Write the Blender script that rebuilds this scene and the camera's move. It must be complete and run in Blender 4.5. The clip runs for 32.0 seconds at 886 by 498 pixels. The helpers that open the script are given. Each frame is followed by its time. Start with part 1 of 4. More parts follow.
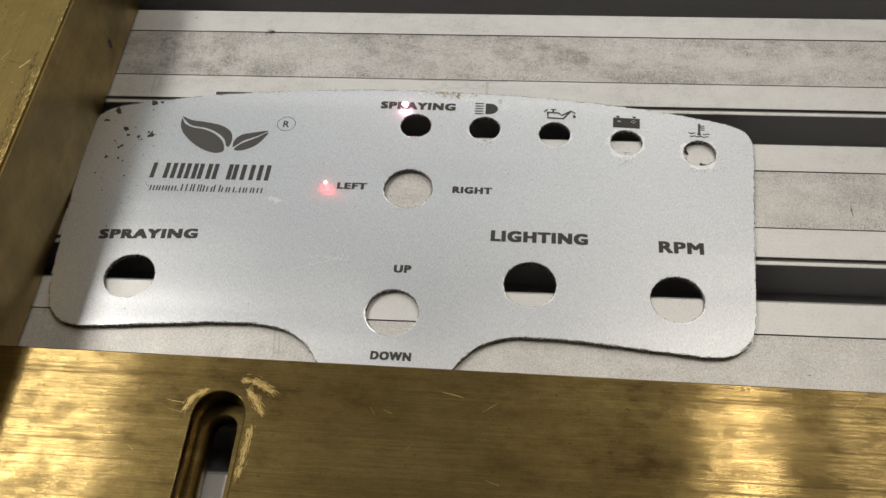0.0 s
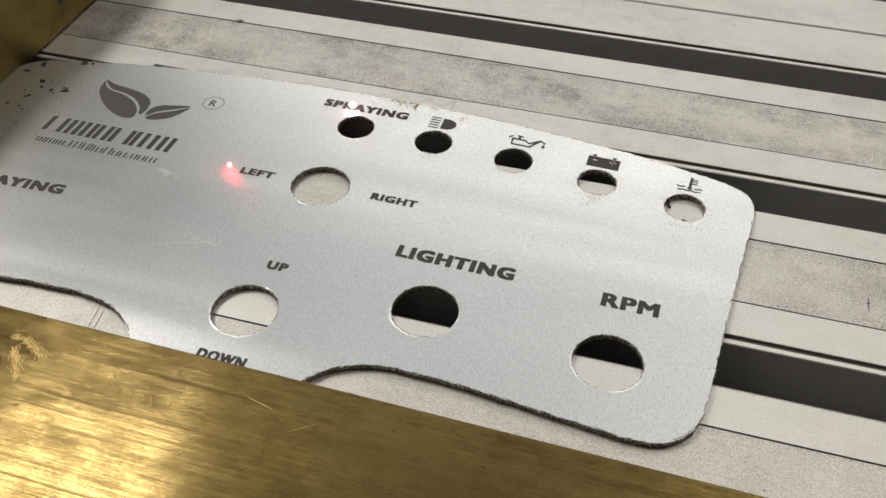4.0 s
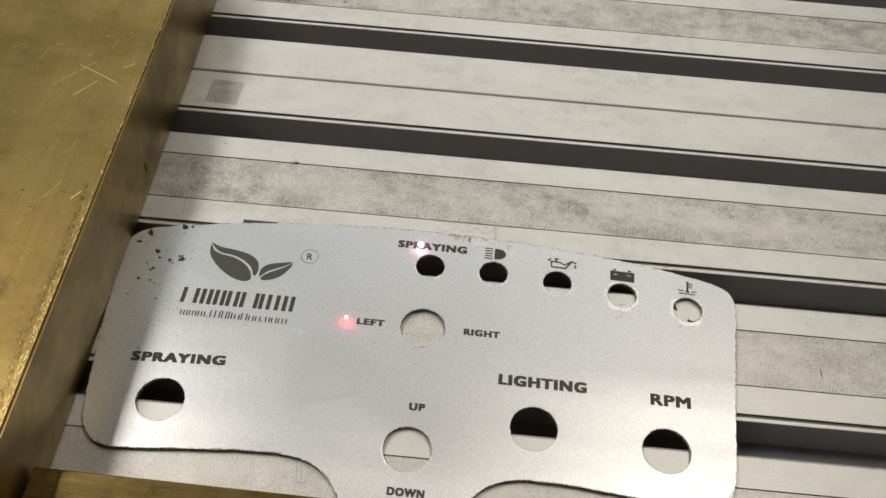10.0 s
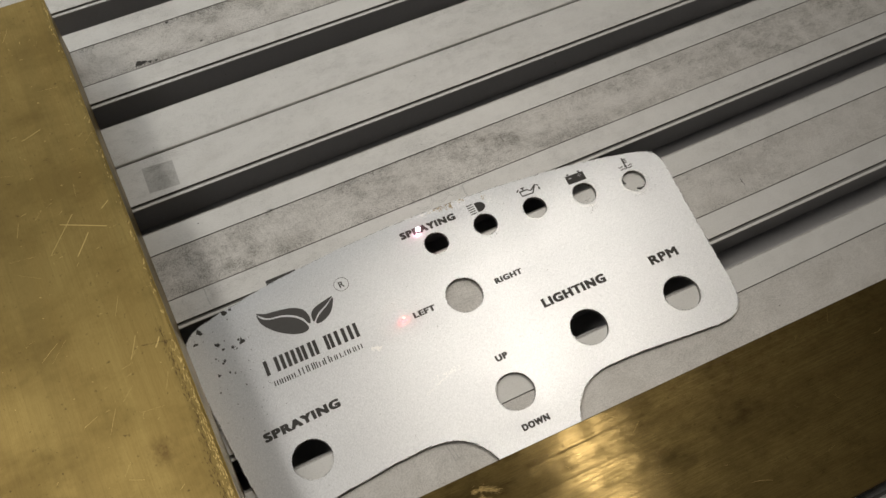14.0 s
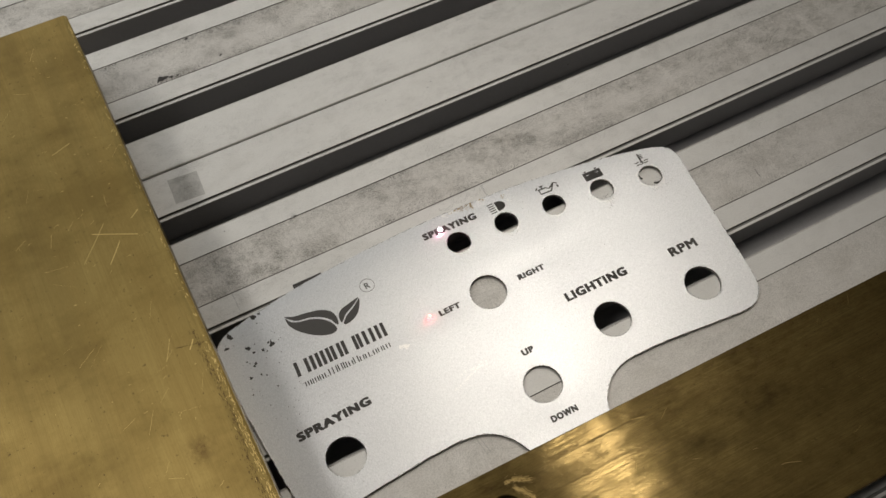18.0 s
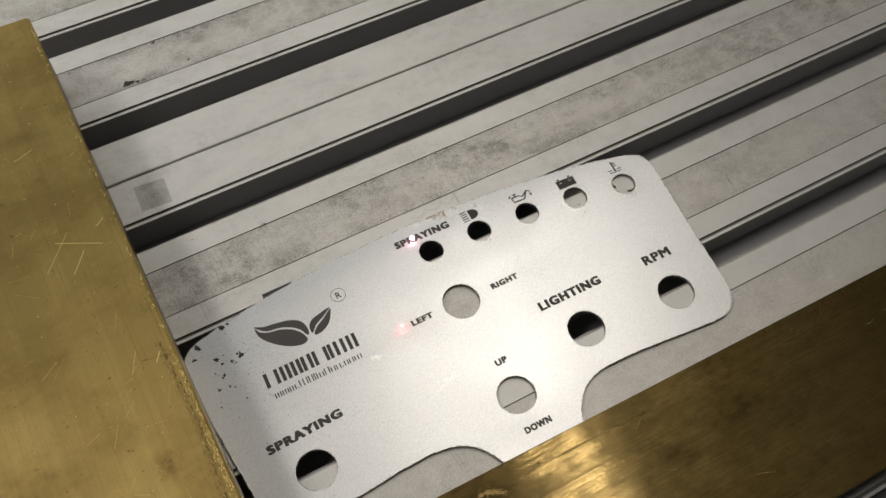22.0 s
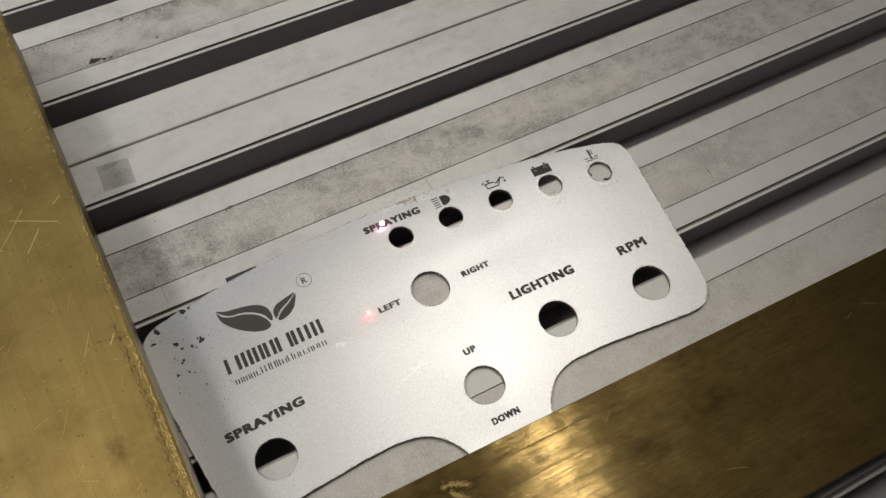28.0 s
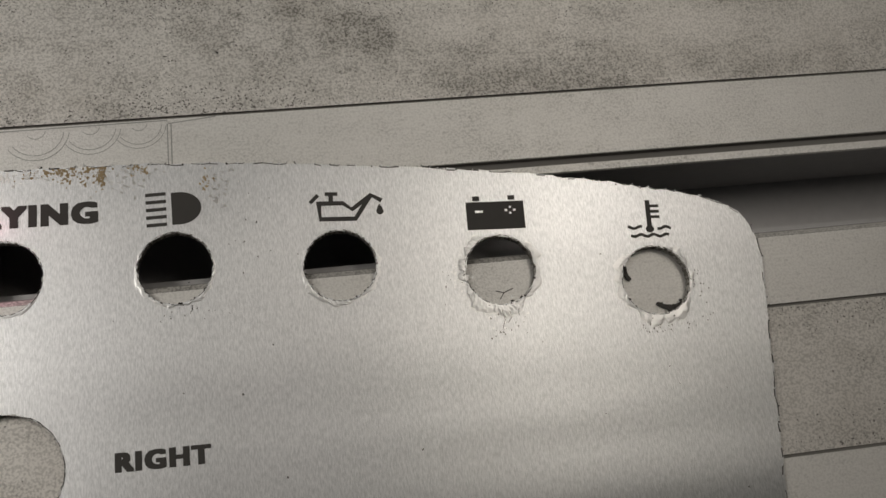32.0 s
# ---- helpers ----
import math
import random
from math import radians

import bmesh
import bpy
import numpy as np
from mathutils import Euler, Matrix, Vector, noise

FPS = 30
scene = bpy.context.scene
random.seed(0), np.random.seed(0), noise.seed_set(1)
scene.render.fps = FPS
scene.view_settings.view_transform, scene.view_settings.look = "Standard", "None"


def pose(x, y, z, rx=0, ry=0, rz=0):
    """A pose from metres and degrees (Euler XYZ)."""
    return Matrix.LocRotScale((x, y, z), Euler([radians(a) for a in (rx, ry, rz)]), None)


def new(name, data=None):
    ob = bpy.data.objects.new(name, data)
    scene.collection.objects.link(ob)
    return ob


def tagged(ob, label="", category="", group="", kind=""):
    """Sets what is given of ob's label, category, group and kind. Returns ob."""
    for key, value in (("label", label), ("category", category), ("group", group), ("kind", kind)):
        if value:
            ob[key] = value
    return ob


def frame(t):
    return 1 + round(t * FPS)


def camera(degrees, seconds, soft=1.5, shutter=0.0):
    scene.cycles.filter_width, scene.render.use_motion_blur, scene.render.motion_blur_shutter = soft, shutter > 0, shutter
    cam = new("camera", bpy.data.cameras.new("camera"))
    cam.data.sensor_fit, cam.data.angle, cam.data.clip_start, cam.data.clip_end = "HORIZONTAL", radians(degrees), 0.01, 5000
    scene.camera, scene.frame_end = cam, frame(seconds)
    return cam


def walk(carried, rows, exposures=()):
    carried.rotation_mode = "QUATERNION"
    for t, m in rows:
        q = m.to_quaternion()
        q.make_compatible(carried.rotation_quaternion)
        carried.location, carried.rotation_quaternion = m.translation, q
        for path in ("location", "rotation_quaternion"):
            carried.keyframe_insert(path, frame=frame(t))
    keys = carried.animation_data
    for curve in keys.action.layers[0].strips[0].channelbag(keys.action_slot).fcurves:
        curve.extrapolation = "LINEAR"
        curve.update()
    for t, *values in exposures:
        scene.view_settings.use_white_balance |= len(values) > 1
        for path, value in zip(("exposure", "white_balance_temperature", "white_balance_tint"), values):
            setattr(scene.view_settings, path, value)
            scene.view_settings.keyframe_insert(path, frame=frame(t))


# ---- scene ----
import itertools

cam = camera(50.52, 32.0)
# seconds, eye in metres (x along the table's slots, y across them, z above the table top), turn in degrees
ROWS = [
    (0, 0.04293, -0.16721, 0.17957, 34.084, 2.511, 3.899),
    (0.5, 0.05218, -0.16991, 0.17239, 36.956, 2.642, 7.515),
    (1, 0.05887, -0.16223, 0.15762, 39.708, 0.888, 8.340),
    (1.5, 0.06214, -0.15342, 0.14203, 42.830, -0.215, 10.838),
    (2, 0.07269, -0.15273, 0.12807, 42.595, 0.792, 12.247),
    (2.5, 0.07721, -0.15533, 0.12394, 43.473, 1.153, 14.657),
    (3, 0.08018, -0.15698, 0.12210, 44.154, 0.812, 15.288),
    (3.5, 0.08132, -0.15812, 0.12218, 44.875, 0.566, 15.895),
    (5.5, 0.07901, -0.16048, 0.12539, 46.606, -0.110, 16.398),
    (6, 0.07927, -0.15935, 0.12487, 46.830, -0.274, 16.222),
    (6.5, 0.07781, -0.15973, 0.12420, 47.170, -0.637, 16.031),
    (7, 0.07791, -0.16025, 0.12454, 47.541, -0.696, 16.197),
    (7.5, 0.07687, -0.16034, 0.12411, 47.799, -0.759, 16.042),
    (8, 0.07433, -0.15940, 0.12672, 47.927, -0.531, 16.764),
    (8.5, 0.06946, -0.16097, 0.13241, 48.323, -1.271, 16.647),
    (9, 0.05972, -0.16327, 0.14209, 47.852, -1.795, 15.654),
    (9.5, 0.04259, -0.15888, 0.16937, 44.642, -3.664, 9.511),
    (10, 0.02479, -0.16126, 0.20879, 37.147, -2.353, 4.678),
    (10.5, 0.00586, -0.15862, 0.23380, 31.552, -1.566, 0.547),
    (11, -0.00757, -0.15787, 0.25049, 29.675, -2.307, -4.007),
    (11.5, -0.01805, -0.15663, 0.26421, 28.369, -4.076, -8.675),
    (12, -0.02694, -0.15557, 0.27344, 29.678, -3.789, -14.891),
    (12.5, -0.03353, -0.15464, 0.27125, 29.431, -2.893, -19.338),
    (13, -0.04117, -0.15286, 0.27197, 29.634, -1.642, -23.138),
    (13.5, -0.04706, -0.14117, 0.26775, 28.874, -1.186, -25.225),
    (14, -0.05171, -0.13398, 0.26402, 27.986, -1.998, -26.302),
    (14.5, -0.05640, -0.13324, 0.26474, 28.740, -2.077, -27.174),
    (15, -0.05939, -0.13281, 0.26322, 28.751, -2.031, -27.693),
    (15.5, -0.06246, -0.13314, 0.26235, 28.877, -1.821, -28.144),
    (17.5, -0.06035, -0.13546, 0.26500, 28.921, -1.108, -28.017),
    (18, -0.05986, -0.13976, 0.26480, 29.380, -0.616, -27.774),
    (18.5, -0.05890, -0.13862, 0.26547, 28.945, -0.674, -27.821),
    (19, -0.05775, -0.13673, 0.26528, 28.819, -0.862, -27.920),
    (19.5, -0.05784, -0.13659, 0.26425, 29.027, -1.001, -28.050),
    (20, -0.05882, -0.13631, 0.26209, 29.089, -1.292, -28.307),
    (20.5, -0.05851, -0.13594, 0.26384, 28.604, -1.280, -28.249),
    (21, -0.05732, -0.13509, 0.26381, 28.570, -1.421, -28.338),
    (21.5, -0.05781, -0.13412, 0.26173, 29.116, -2.012, -28.591),
    (22, -0.05900, -0.13630, 0.26256, 29.574, -2.241, -28.673),
    (22.5, -0.05830, -0.13745, 0.26259, 29.357, -2.132, -28.597),
    (23, -0.05752, -0.13954, 0.26134, 29.182, -2.110, -28.381),
    (23.5, -0.05710, -0.14095, 0.26075, 29.256, -2.289, -28.353),
    (24, -0.05753, -0.13992, 0.26215, 29.484, -2.489, -28.480),
    (24.5, -0.05387, -0.13893, 0.25867, 29.080, -2.659, -28.173),
    (25, -0.05209, -0.13954, 0.25720, 28.862, -2.656, -27.916),
    (25.5, -0.05232, -0.13991, 0.25774, 29.078, -2.709, -28.122),
    (27.5, -0.05116, -0.13906, 0.25633, 29.098, -2.718, -28.220),
    (28, -0.05282, -0.13911, 0.25432, 29.456, -3.201, -28.139),
    (28.5, -0.04595, -0.13110, 0.24332, 29.371, -4.378, -26.835),
    (28.7, -0.04020, -0.12201, 0.23353, 29.066, -5.396, -25.856),
    (29, -0.03166, -0.10692, 0.21768, 27.364, -5.643, -24.606),
    (29.3, -0.01730, -0.09121, 0.20174, 26.237, -5.118, -22.840),
    (29.5, -0.00835, -0.08490, 0.19098, 25.474, -5.229, -21.535),
    (29.7, 0.00091, -0.07627, 0.17974, 24.419, -5.834, -19.144),
    (30, 0.01594, -0.06997, 0.16354, 23.465, -5.342, -16.583),
    (30.2, 0.02319, -0.06599, 0.15337, 21.749, -5.806, -13.804),
    (30.4, 0.02866, -0.06448, 0.14194, 20.241, -5.424, -12.408),
    (30.5, 0.03168, -0.06231, 0.13907, 19.341, -4.837, -11.688),
    (30.7, 0.03548, -0.05565, 0.12788, 17.478, -5.649, -10.828),
    (31, 0.04525, -0.04719, 0.11798, 15.615, -5.864, -9.452),
    (31.3, 0.04685, -0.03894, 0.11071, 14.512, -6.562, -8.185),
    (31.5, 0.04624, -0.03911, 0.10395, 16.069, -6.442, -7.678),
    (31.8, 0.04731, -0.03658, 0.10044, 15.657, -7.044, -7.502),
    (32, 0.04898, -0.03619, 0.10093, 14.965, -6.622, -6.998),
]
EXPOSURES = [(0.0, 0.22, 6750, 9.5), (1.5, 0.28, 6850, 9), (8.0, 0.37, 6850, 8.5), (9.3, 0.45, 6980, 9), (11.0, -0.09, 6750, 9.5), (12.0, -0.26, 6750, 9), (13.5, -0.16, 6750, 9), (27.0, -0.15, 6770, 9), (28.5, -0.15, 6680, 8.4), (30.0, -0.62, 6820, 9.6), (32.0, -0.66, 6830, 9.8)]
walk(cam, [(t, pose(x, y, z, rx, ry, rz)) for t, x, y, z, rx, ry, rz in ROWS], EXPOSURES)

MM = 0.001

# ---------------------------------------------------------------- light
world = bpy.data.worlds.new("room_air")
scene.world = world
world.use_nodes = True
world.node_tree.nodes["Background"].inputs[0].default_value = (0.75, 0.85, 1.0, 1)
world.node_tree.nodes["Background"].inputs[1].default_value = 0.05


def area_light(name, x, y, z, sx, sy, watts, colour):
    data = bpy.data.lights.new(name, "AREA")
    data.shape, data.size, data.size_y, data.energy, data.color = "RECTANGLE", sx, sy, watts, colour
    ob = new(name, data)
    ob.matrix_world = pose(x, y, z)
    return ob


CEILING = 1.70
area_light("strip_lamp", -1.0, 0.40, CEILING - 0.06, 0.42, 0.9, 13.8, (1.0, 0.975, 0.94))
area_light("strip_lamp", 0.51, 0.42, CEILING - 0.06, 0.12, 0.75, 4.2, (1.0, 0.94, 0.86))
area_light("strip_lamp", 0.78, 0.60, CEILING - 0.06, 0.14, 0.30, 0.8, (1.0, 0.96, 0.92))
# three added fill lights without a known source, to brighten plate, table and brass
area_light("fill_panel", -0.15, 2.20, CEILING - 0.05, 2.5, 0.70, 10.5, (1.0, 0.99, 0.96))
area_light("fill_panel", -0.45, 1.35, CEILING - 0.05, 1.3, 0.80, 1.7, (0.86, 0.95, 1.0))
area_light("fill_panel", 0.62, 1.35, CEILING - 0.05, 0.8, 0.80, 2.0, (1.0, 0.99, 0.97))

# ---------------------------------------------------------------- materials


class Nodes:
    """A short way to write a node material."""

    def __init__(self, name):
        self.mat = bpy.data.materials.new(name)
        self.mat.use_nodes = True
        self.tree = self.mat.node_tree
        self.bsdf = self.tree.nodes["Principled BSDF"]
        coords = self.tree.nodes.new("ShaderNodeTexCoord")
        self.obj = coords.outputs["Object"]

    def node(self, kind, **props):
        n = self.tree.nodes.new(kind)
        for key, value in props.items():
            if key == "op":
                n.operation = value
            elif key == "blend":
                n.blend_type, n.data_type = value, "RGBA"
        return n

    def link(self, a, b):
        self.tree.links.new(a, b)

    def scaled(self, sx, sy, sz, vec=None):
        m = self.node("ShaderNodeMapping")
        m.inputs["Scale"].default_value = (sx, sy, sz)
        self.link(vec or self.obj, m.inputs[0])
        return m.outputs[0]

    def noise(self, sx, sy, sz, detail=3, rough=0.55):
        n = self.node("ShaderNodeTexNoise")
        n.inputs["Scale"].default_value = 1.0
        n.inputs["Detail"].default_value = detail
        n.inputs["Roughness"].default_value = rough
        self.link(self.scaled(sx, sy, sz), n.inputs["Vector"])
        return n.outputs["Fac"]

    def ramp(self, fac, a, b, low=0.0, high=1.0):
        r = self.node("ShaderNodeMapRange")
        for i, v in enumerate((a, b, low, high)):
            r.inputs[i + 1].default_value = v
        self.link(fac, r.inputs[0])
        return r.outputs[0]

    def mix(self, fac, a, b, blend="MIX"):
        m = self.node("ShaderNodeMix", blend=blend)
        for value, sock in ((fac, m.inputs[0]), (a, m.inputs[6]), (b, m.inputs[7])):
            if isinstance(value, (int, float)):
                sock.default_value = value
            elif isinstance(value, tuple):
                sock.default_value = (*value, 1)
            else:
                self.link(value, sock)
        return m.outputs[2]

    def math(self, op, a, b):
        m = self.node("ShaderNodeMath", op=op)
        for value, sock in ((a, m.inputs[0]), (b, m.inputs[1])):
            if isinstance(value, (int, float)):
                sock.default_value = value
            else:
                self.link(value, sock)
        return m.outputs[0]

    def set(self, **values):
        for key, value in values.items():
            sock = self.bsdf.inputs[key.replace("_", " ")]
            if isinstance(value, (int, float)):
                sock.default_value = value
            elif isinstance(value, tuple):
                sock.default_value = (*value, 1) if len(value) == 3 and sock.type == "RGBA" else value
            else:
                self.link(value, sock)
        return self

    def bump(self, height, strength, distance):
        b = self.node("ShaderNodeBump")
        b.inputs["Strength"].default_value = strength
        b.inputs["Distance"].default_value = distance
        self.link(height, b.inputs["Height"])
        self.link(b.outputs[0], self.bsdf.inputs["Normal"])
        return self

    def brushed_along(self, x, y, z, amount):
        v = self.node("ShaderNodeCombineXYZ")
        for i, value in enumerate((x, y, z)):
            v.inputs[i].default_value = value
        self.link(v.outputs[0], self.bsdf.inputs["Tangent"])
        self.bsdf.inputs["Anisotropic"].default_value = amount
        return self


def plain(name, colour, rough=0.6, metal=0.0):
    n = Nodes(name)
    grain = n.noise(900, 900, 900, 2)
    n.set(Base_Color=n.mix(grain, tuple(c * 0.85 for c in colour), colour), Roughness=rough, Metallic=metal)
    return n.mat


def table_metal(name, base, dirt):
    n = Nodes(name)
    axis = n.node("ShaderNodeSeparateXYZ")
    n.link(n.obj, axis.inputs[0])
    north = n.ramp(axis.outputs[1], -0.045, 0.012, 0.25, 1.0)          # the working end is the dirtier one
    cloud = n.ramp(n.noise(20, 42, 42, 6, 0.7), 0.40, 0.60)
    patch = n.ramp(n.noise(120, 160, 160, 6, 0.75), 0.44, 0.57)
    grain = n.ramp(n.noise(3600, 3600, 3600, 2, 0.6), 0.46, 0.58)
    pits = n.ramp(n.noise(1700, 1700, 1700, 2, 0.5), 0.61, 0.66)
    streak = n.ramp(n.noise(60, 4200, 4200, 3, 0.7), 0.4, 0.7)
    wipe = n.ramp(n.noise(150, 45, 45, 5, 0.65), 0.56, 0.62)
    drip = n.ramp(n.noise(70, 26, 26, 6, 0.7), 0.585, 0.60)
    scum = n.ramp(n.noise(45, 70, 70, 5, 0.7), 0.50, 0.66)
    soil = n.math("MULTIPLY", n.math("MULTIPLY", cloud, n.ramp(patch, 0, 1, 0.25, 1.0)), north)
    dark = tuple(c * f for c, f in zip(base, (0.40, 0.39, 0.36)))
    tone = n.mix(n.math("MULTIPLY", soil, 0.08 + dirt * 0.50), base, dark)
    tone = n.mix(n.math("MULTIPLY", scum, 0.12 + dirt * 0.12), tone, tuple(c * f for c, f in zip(base, (0.62, 0.59, 0.54))))
    tone = n.mix(n.math("MULTIPLY", wipe, 0.06 + dirt * 0.45), tone, tuple(min(1.0, c * 1.12) for c in base))
    tone = n.mix(n.math("MULTIPLY", drip, 0.04 + dirt * 0.40), tone, tuple(min(1.0, c * 1.08) for c in base))
    tone = n.mix(n.math("MULTIPLY", grain, n.ramp(soil, 0, 1, 0.08 + dirt * 0.24, 0.28 + dirt * 0.62)), tone, tuple(c * 0.5 for c in dark))
    tone = n.mix(n.math("MULTIPLY", pits, n.ramp(soil, 0, 1, 0.10, 0.25 + dirt * 0.6)), tone, tuple(c * 0.4 for c in dark))
    tone = n.mix(n.math("MULTIPLY", streak, 0.15), tone, tuple(c * 0.7 for c in base))
    n.set(Base_Color=tone, Metallic=0.55, Roughness=n.ramp(soil, 0, 1, 0.45, 0.45 + dirt * 0.14))
    n.bump(grain, 0.15, 0.00006)
    return n.mat


def burnt_edge():
    n = Nodes("burnt_cut_edge")
    flake = n.ramp(n.noise(2600, 2600, 1500, 3, 0.6), 0.46, 0.62)
    bright = n.ramp(n.noise(3600, 3600, 3000, 2, 0.6), 0.60, 0.66)
    tone = n.mix(flake, (0.14, 0.125, 0.10), (0.58, 0.56, 0.52))
    n.set(Base_Color=n.mix(bright, tone, (0.85, 0.83, 0.79)), Metallic=0.4, Roughness=0.5)
    n.bump(flake, 0.6, 0.0002)
    return n.mat


def brass(name, along, rough, dull, blots):
    """Milled brass with grain along x or y, tarnished in clouds and streaks, rubbed bare between them."""
    n = Nodes(name)
    x = along == "x"

    def grained(long, short, *rest):
        return n.noise(*((long, short, short) if x else (short, long, short)), *rest)

    def tinted(*rgb):
        return tuple(c * f * dull for c, f in zip(rgb, (1.0, 1.005, 0.98) if along == "y" else (1.0, 1.02, 1.0)))

    fine = grained(24, 5200, 4, 0.7)
    lines = n.ramp(grained(9, 1100, 4, 0.75), 0.53, 0.64)
    broad = n.ramp(grained(7, 150, 5, 0.65), 0.36, 0.62)
    cloud = n.ramp(n.noise(26, 40, 40, 7, 0.68), 0.42, 0.62)
    blot = n.ramp(n.noise(48, 90, 90, 8, 0.78), 0.53, 0.68)
    spots = n.ramp(n.noise(800, 800, 800, 3), 0.67, 0.72)
    grit = n.ramp(grained(1900, 4800, 2, 0.7), 0.46, 0.60)
    mottle = n.ramp(grained(420, 3000, 5, 0.85), 0.42, 0.60)
    crust = n.ramp(n.noise(210, 420, 420, 8, 0.75), 0.48, 0.68)
    tone = n.mix(n.math("MULTIPLY", cloud, 0.8), tinted(0.42, 0.306, 0.112), tinted(0.25, 0.178, 0.062))
    tone = n.mix(n.math("MULTIPLY", broad, 0.55 if x else 0.4), tone, tinted(0.28, 0.19, 0.066))
    tone = n.mix(n.math("MULTIPLY", blot, 0.40 * blots), tone, tinted(0.15, 0.095, 0.038))
    tone = n.mix(n.math("MULTIPLY", lines, 0.5 if x else 0.12), tone, tinted(0.14, 0.092, 0.036))
    tone = n.mix(n.math("MULTIPLY", n.ramp(fine, 0.42, 0.62), 0.55 if x else 0.14), tone, tinted(0.22, 0.148, 0.056))
    tone = n.mix(n.math("MULTIPLY", mottle, 0.3 if x else 0.12), tone, tinted(0.21, 0.14, 0.05))
    tone = n.mix(n.math("MULTIPLY", spots, 0.65), tone, (0.09, 0.06, 0.028))
    if x:
        # brown crust, thickest along the north edge
        axis = n.node("ShaderNodeSeparateXYZ")
        n.link(n.obj, axis.inputs[0])
        rim = n.math("MULTIPLY", crust, n.ramp(axis.outputs[1], 0.004, 0.024, 0.15, 0.6))
        tone = n.mix(rim, tone, tinted(0.17, 0.095, 0.035))
    else:
        # a brown spot, and grime along the east edge
        away = n.node("ShaderNodeVectorMath", op="DISTANCE")
        n.link(n.obj, away.inputs[0])
        away.inputs[1].default_value = (-0.013, -0.047, 0.029)
        spot = n.math("MULTIPLY", n.ramp(away.outputs["Value"], 0.001, 0.006, 1.0, 0.0), n.ramp(n.noise(420, 300, 300, 5, 0.7), 0.36, 0.62))
        tone = n.mix(n.math("MULTIPLY", spot, 0.75), tone, tinted(0.15, 0.095, 0.038))
        axis = n.node("ShaderNodeSeparateXYZ")
        n.link(n.obj, axis.inputs[0])
        edge = n.math("MULTIPLY", n.ramp(axis.outputs[0], -0.006, -0.0015), n.ramp(n.noise(500, 38, 38, 5, 0.7), 0.45, 0.62))
        tone = n.mix(n.math("MULTIPLY", edge, 0.5), tone, tinted(0.20, 0.15, 0.06))
        band = n.ramp(n.noise(75, 6, 6, 3, 0.55), 0.50, 0.64)
        tone = n.mix(n.math("MULTIPLY", band, 0.35), tone, tinted(0.22, 0.155, 0.058))
    dirt = n.math("ADD", n.math("MULTIPLY", cloud, 0.06), n.math("ADD", n.math("MULTIPLY", blot, 0.10 * blots), n.math("MULTIPLY", n.math("ADD", mottle, crust), 0.08)))
    n.set(Base_Color=tone, Metallic=1.0, Roughness=n.math("ADD", n.ramp(fine, 0.35, 0.65, rough, rough + 0.08), dirt))
    n.bump(n.math("ADD", fine, n.math("MULTIPLY", grit, 0.6)), 0.04, 0.00004)
    n.brushed_along(*((0, 1, 0) if x else (1, 0, 0)), 0.6)
    if x:
        # bare polished metal between the tarnish
        bare = n.node("ShaderNodeBsdfPrincipled")
        bare.inputs["Metallic"].default_value = 1.0
        n.link(n.mix(n.math("MULTIPLY", mottle, 0.5), (0.52, 0.37, 0.15), (0.36, 0.25, 0.10)), bare.inputs["Base Color"])
        n.link(n.ramp(fine, 0.35, 0.65, 0.115, 0.165), bare.inputs["Roughness"])
        n.link(n.bsdf.inputs["Normal"].links[0].from_socket, bare.inputs["Normal"])
        n.link(n.bsdf.inputs["Tangent"].links[0].from_socket, bare.inputs["Tangent"])
        bare.inputs["Anisotropic"].default_value = 0.85
        both = n.node("ShaderNodeMixShader")
        shine = n.ramp(n.noise(170, 240, 240, 6, 0.62), 0.38, 0.64, 0.14, 0.5)
        hair = n.ramp(grained(70, 4600, 3, 0.75), 0.40, 0.58, 1.0, 0.4)
        dots = n.ramp(grained(2400, 5200, 2, 0.6), 0.40, 0.60, 1.0, 0.45)
        fleck = n.math("MULTIPLY", shine, n.math("MULTIPLY", hair, dots))
        worn = n.math("MULTIPLY", n.math("MULTIPLY", fleck, n.ramp(lines, 0, 1, 1.0, 0.25)), n.ramp(n.math("MAXIMUM", blot, rim), 0, 1, 1.0, 0.45))
        n.link(worn, both.inputs[0])
        n.link(n.bsdf.outputs[0], both.inputs[1])
        n.link(bare.outputs[0], both.inputs[2])
        n.link(both.outputs[0], n.tree.nodes["Material Output"].inputs["Surface"])
    return n.mat


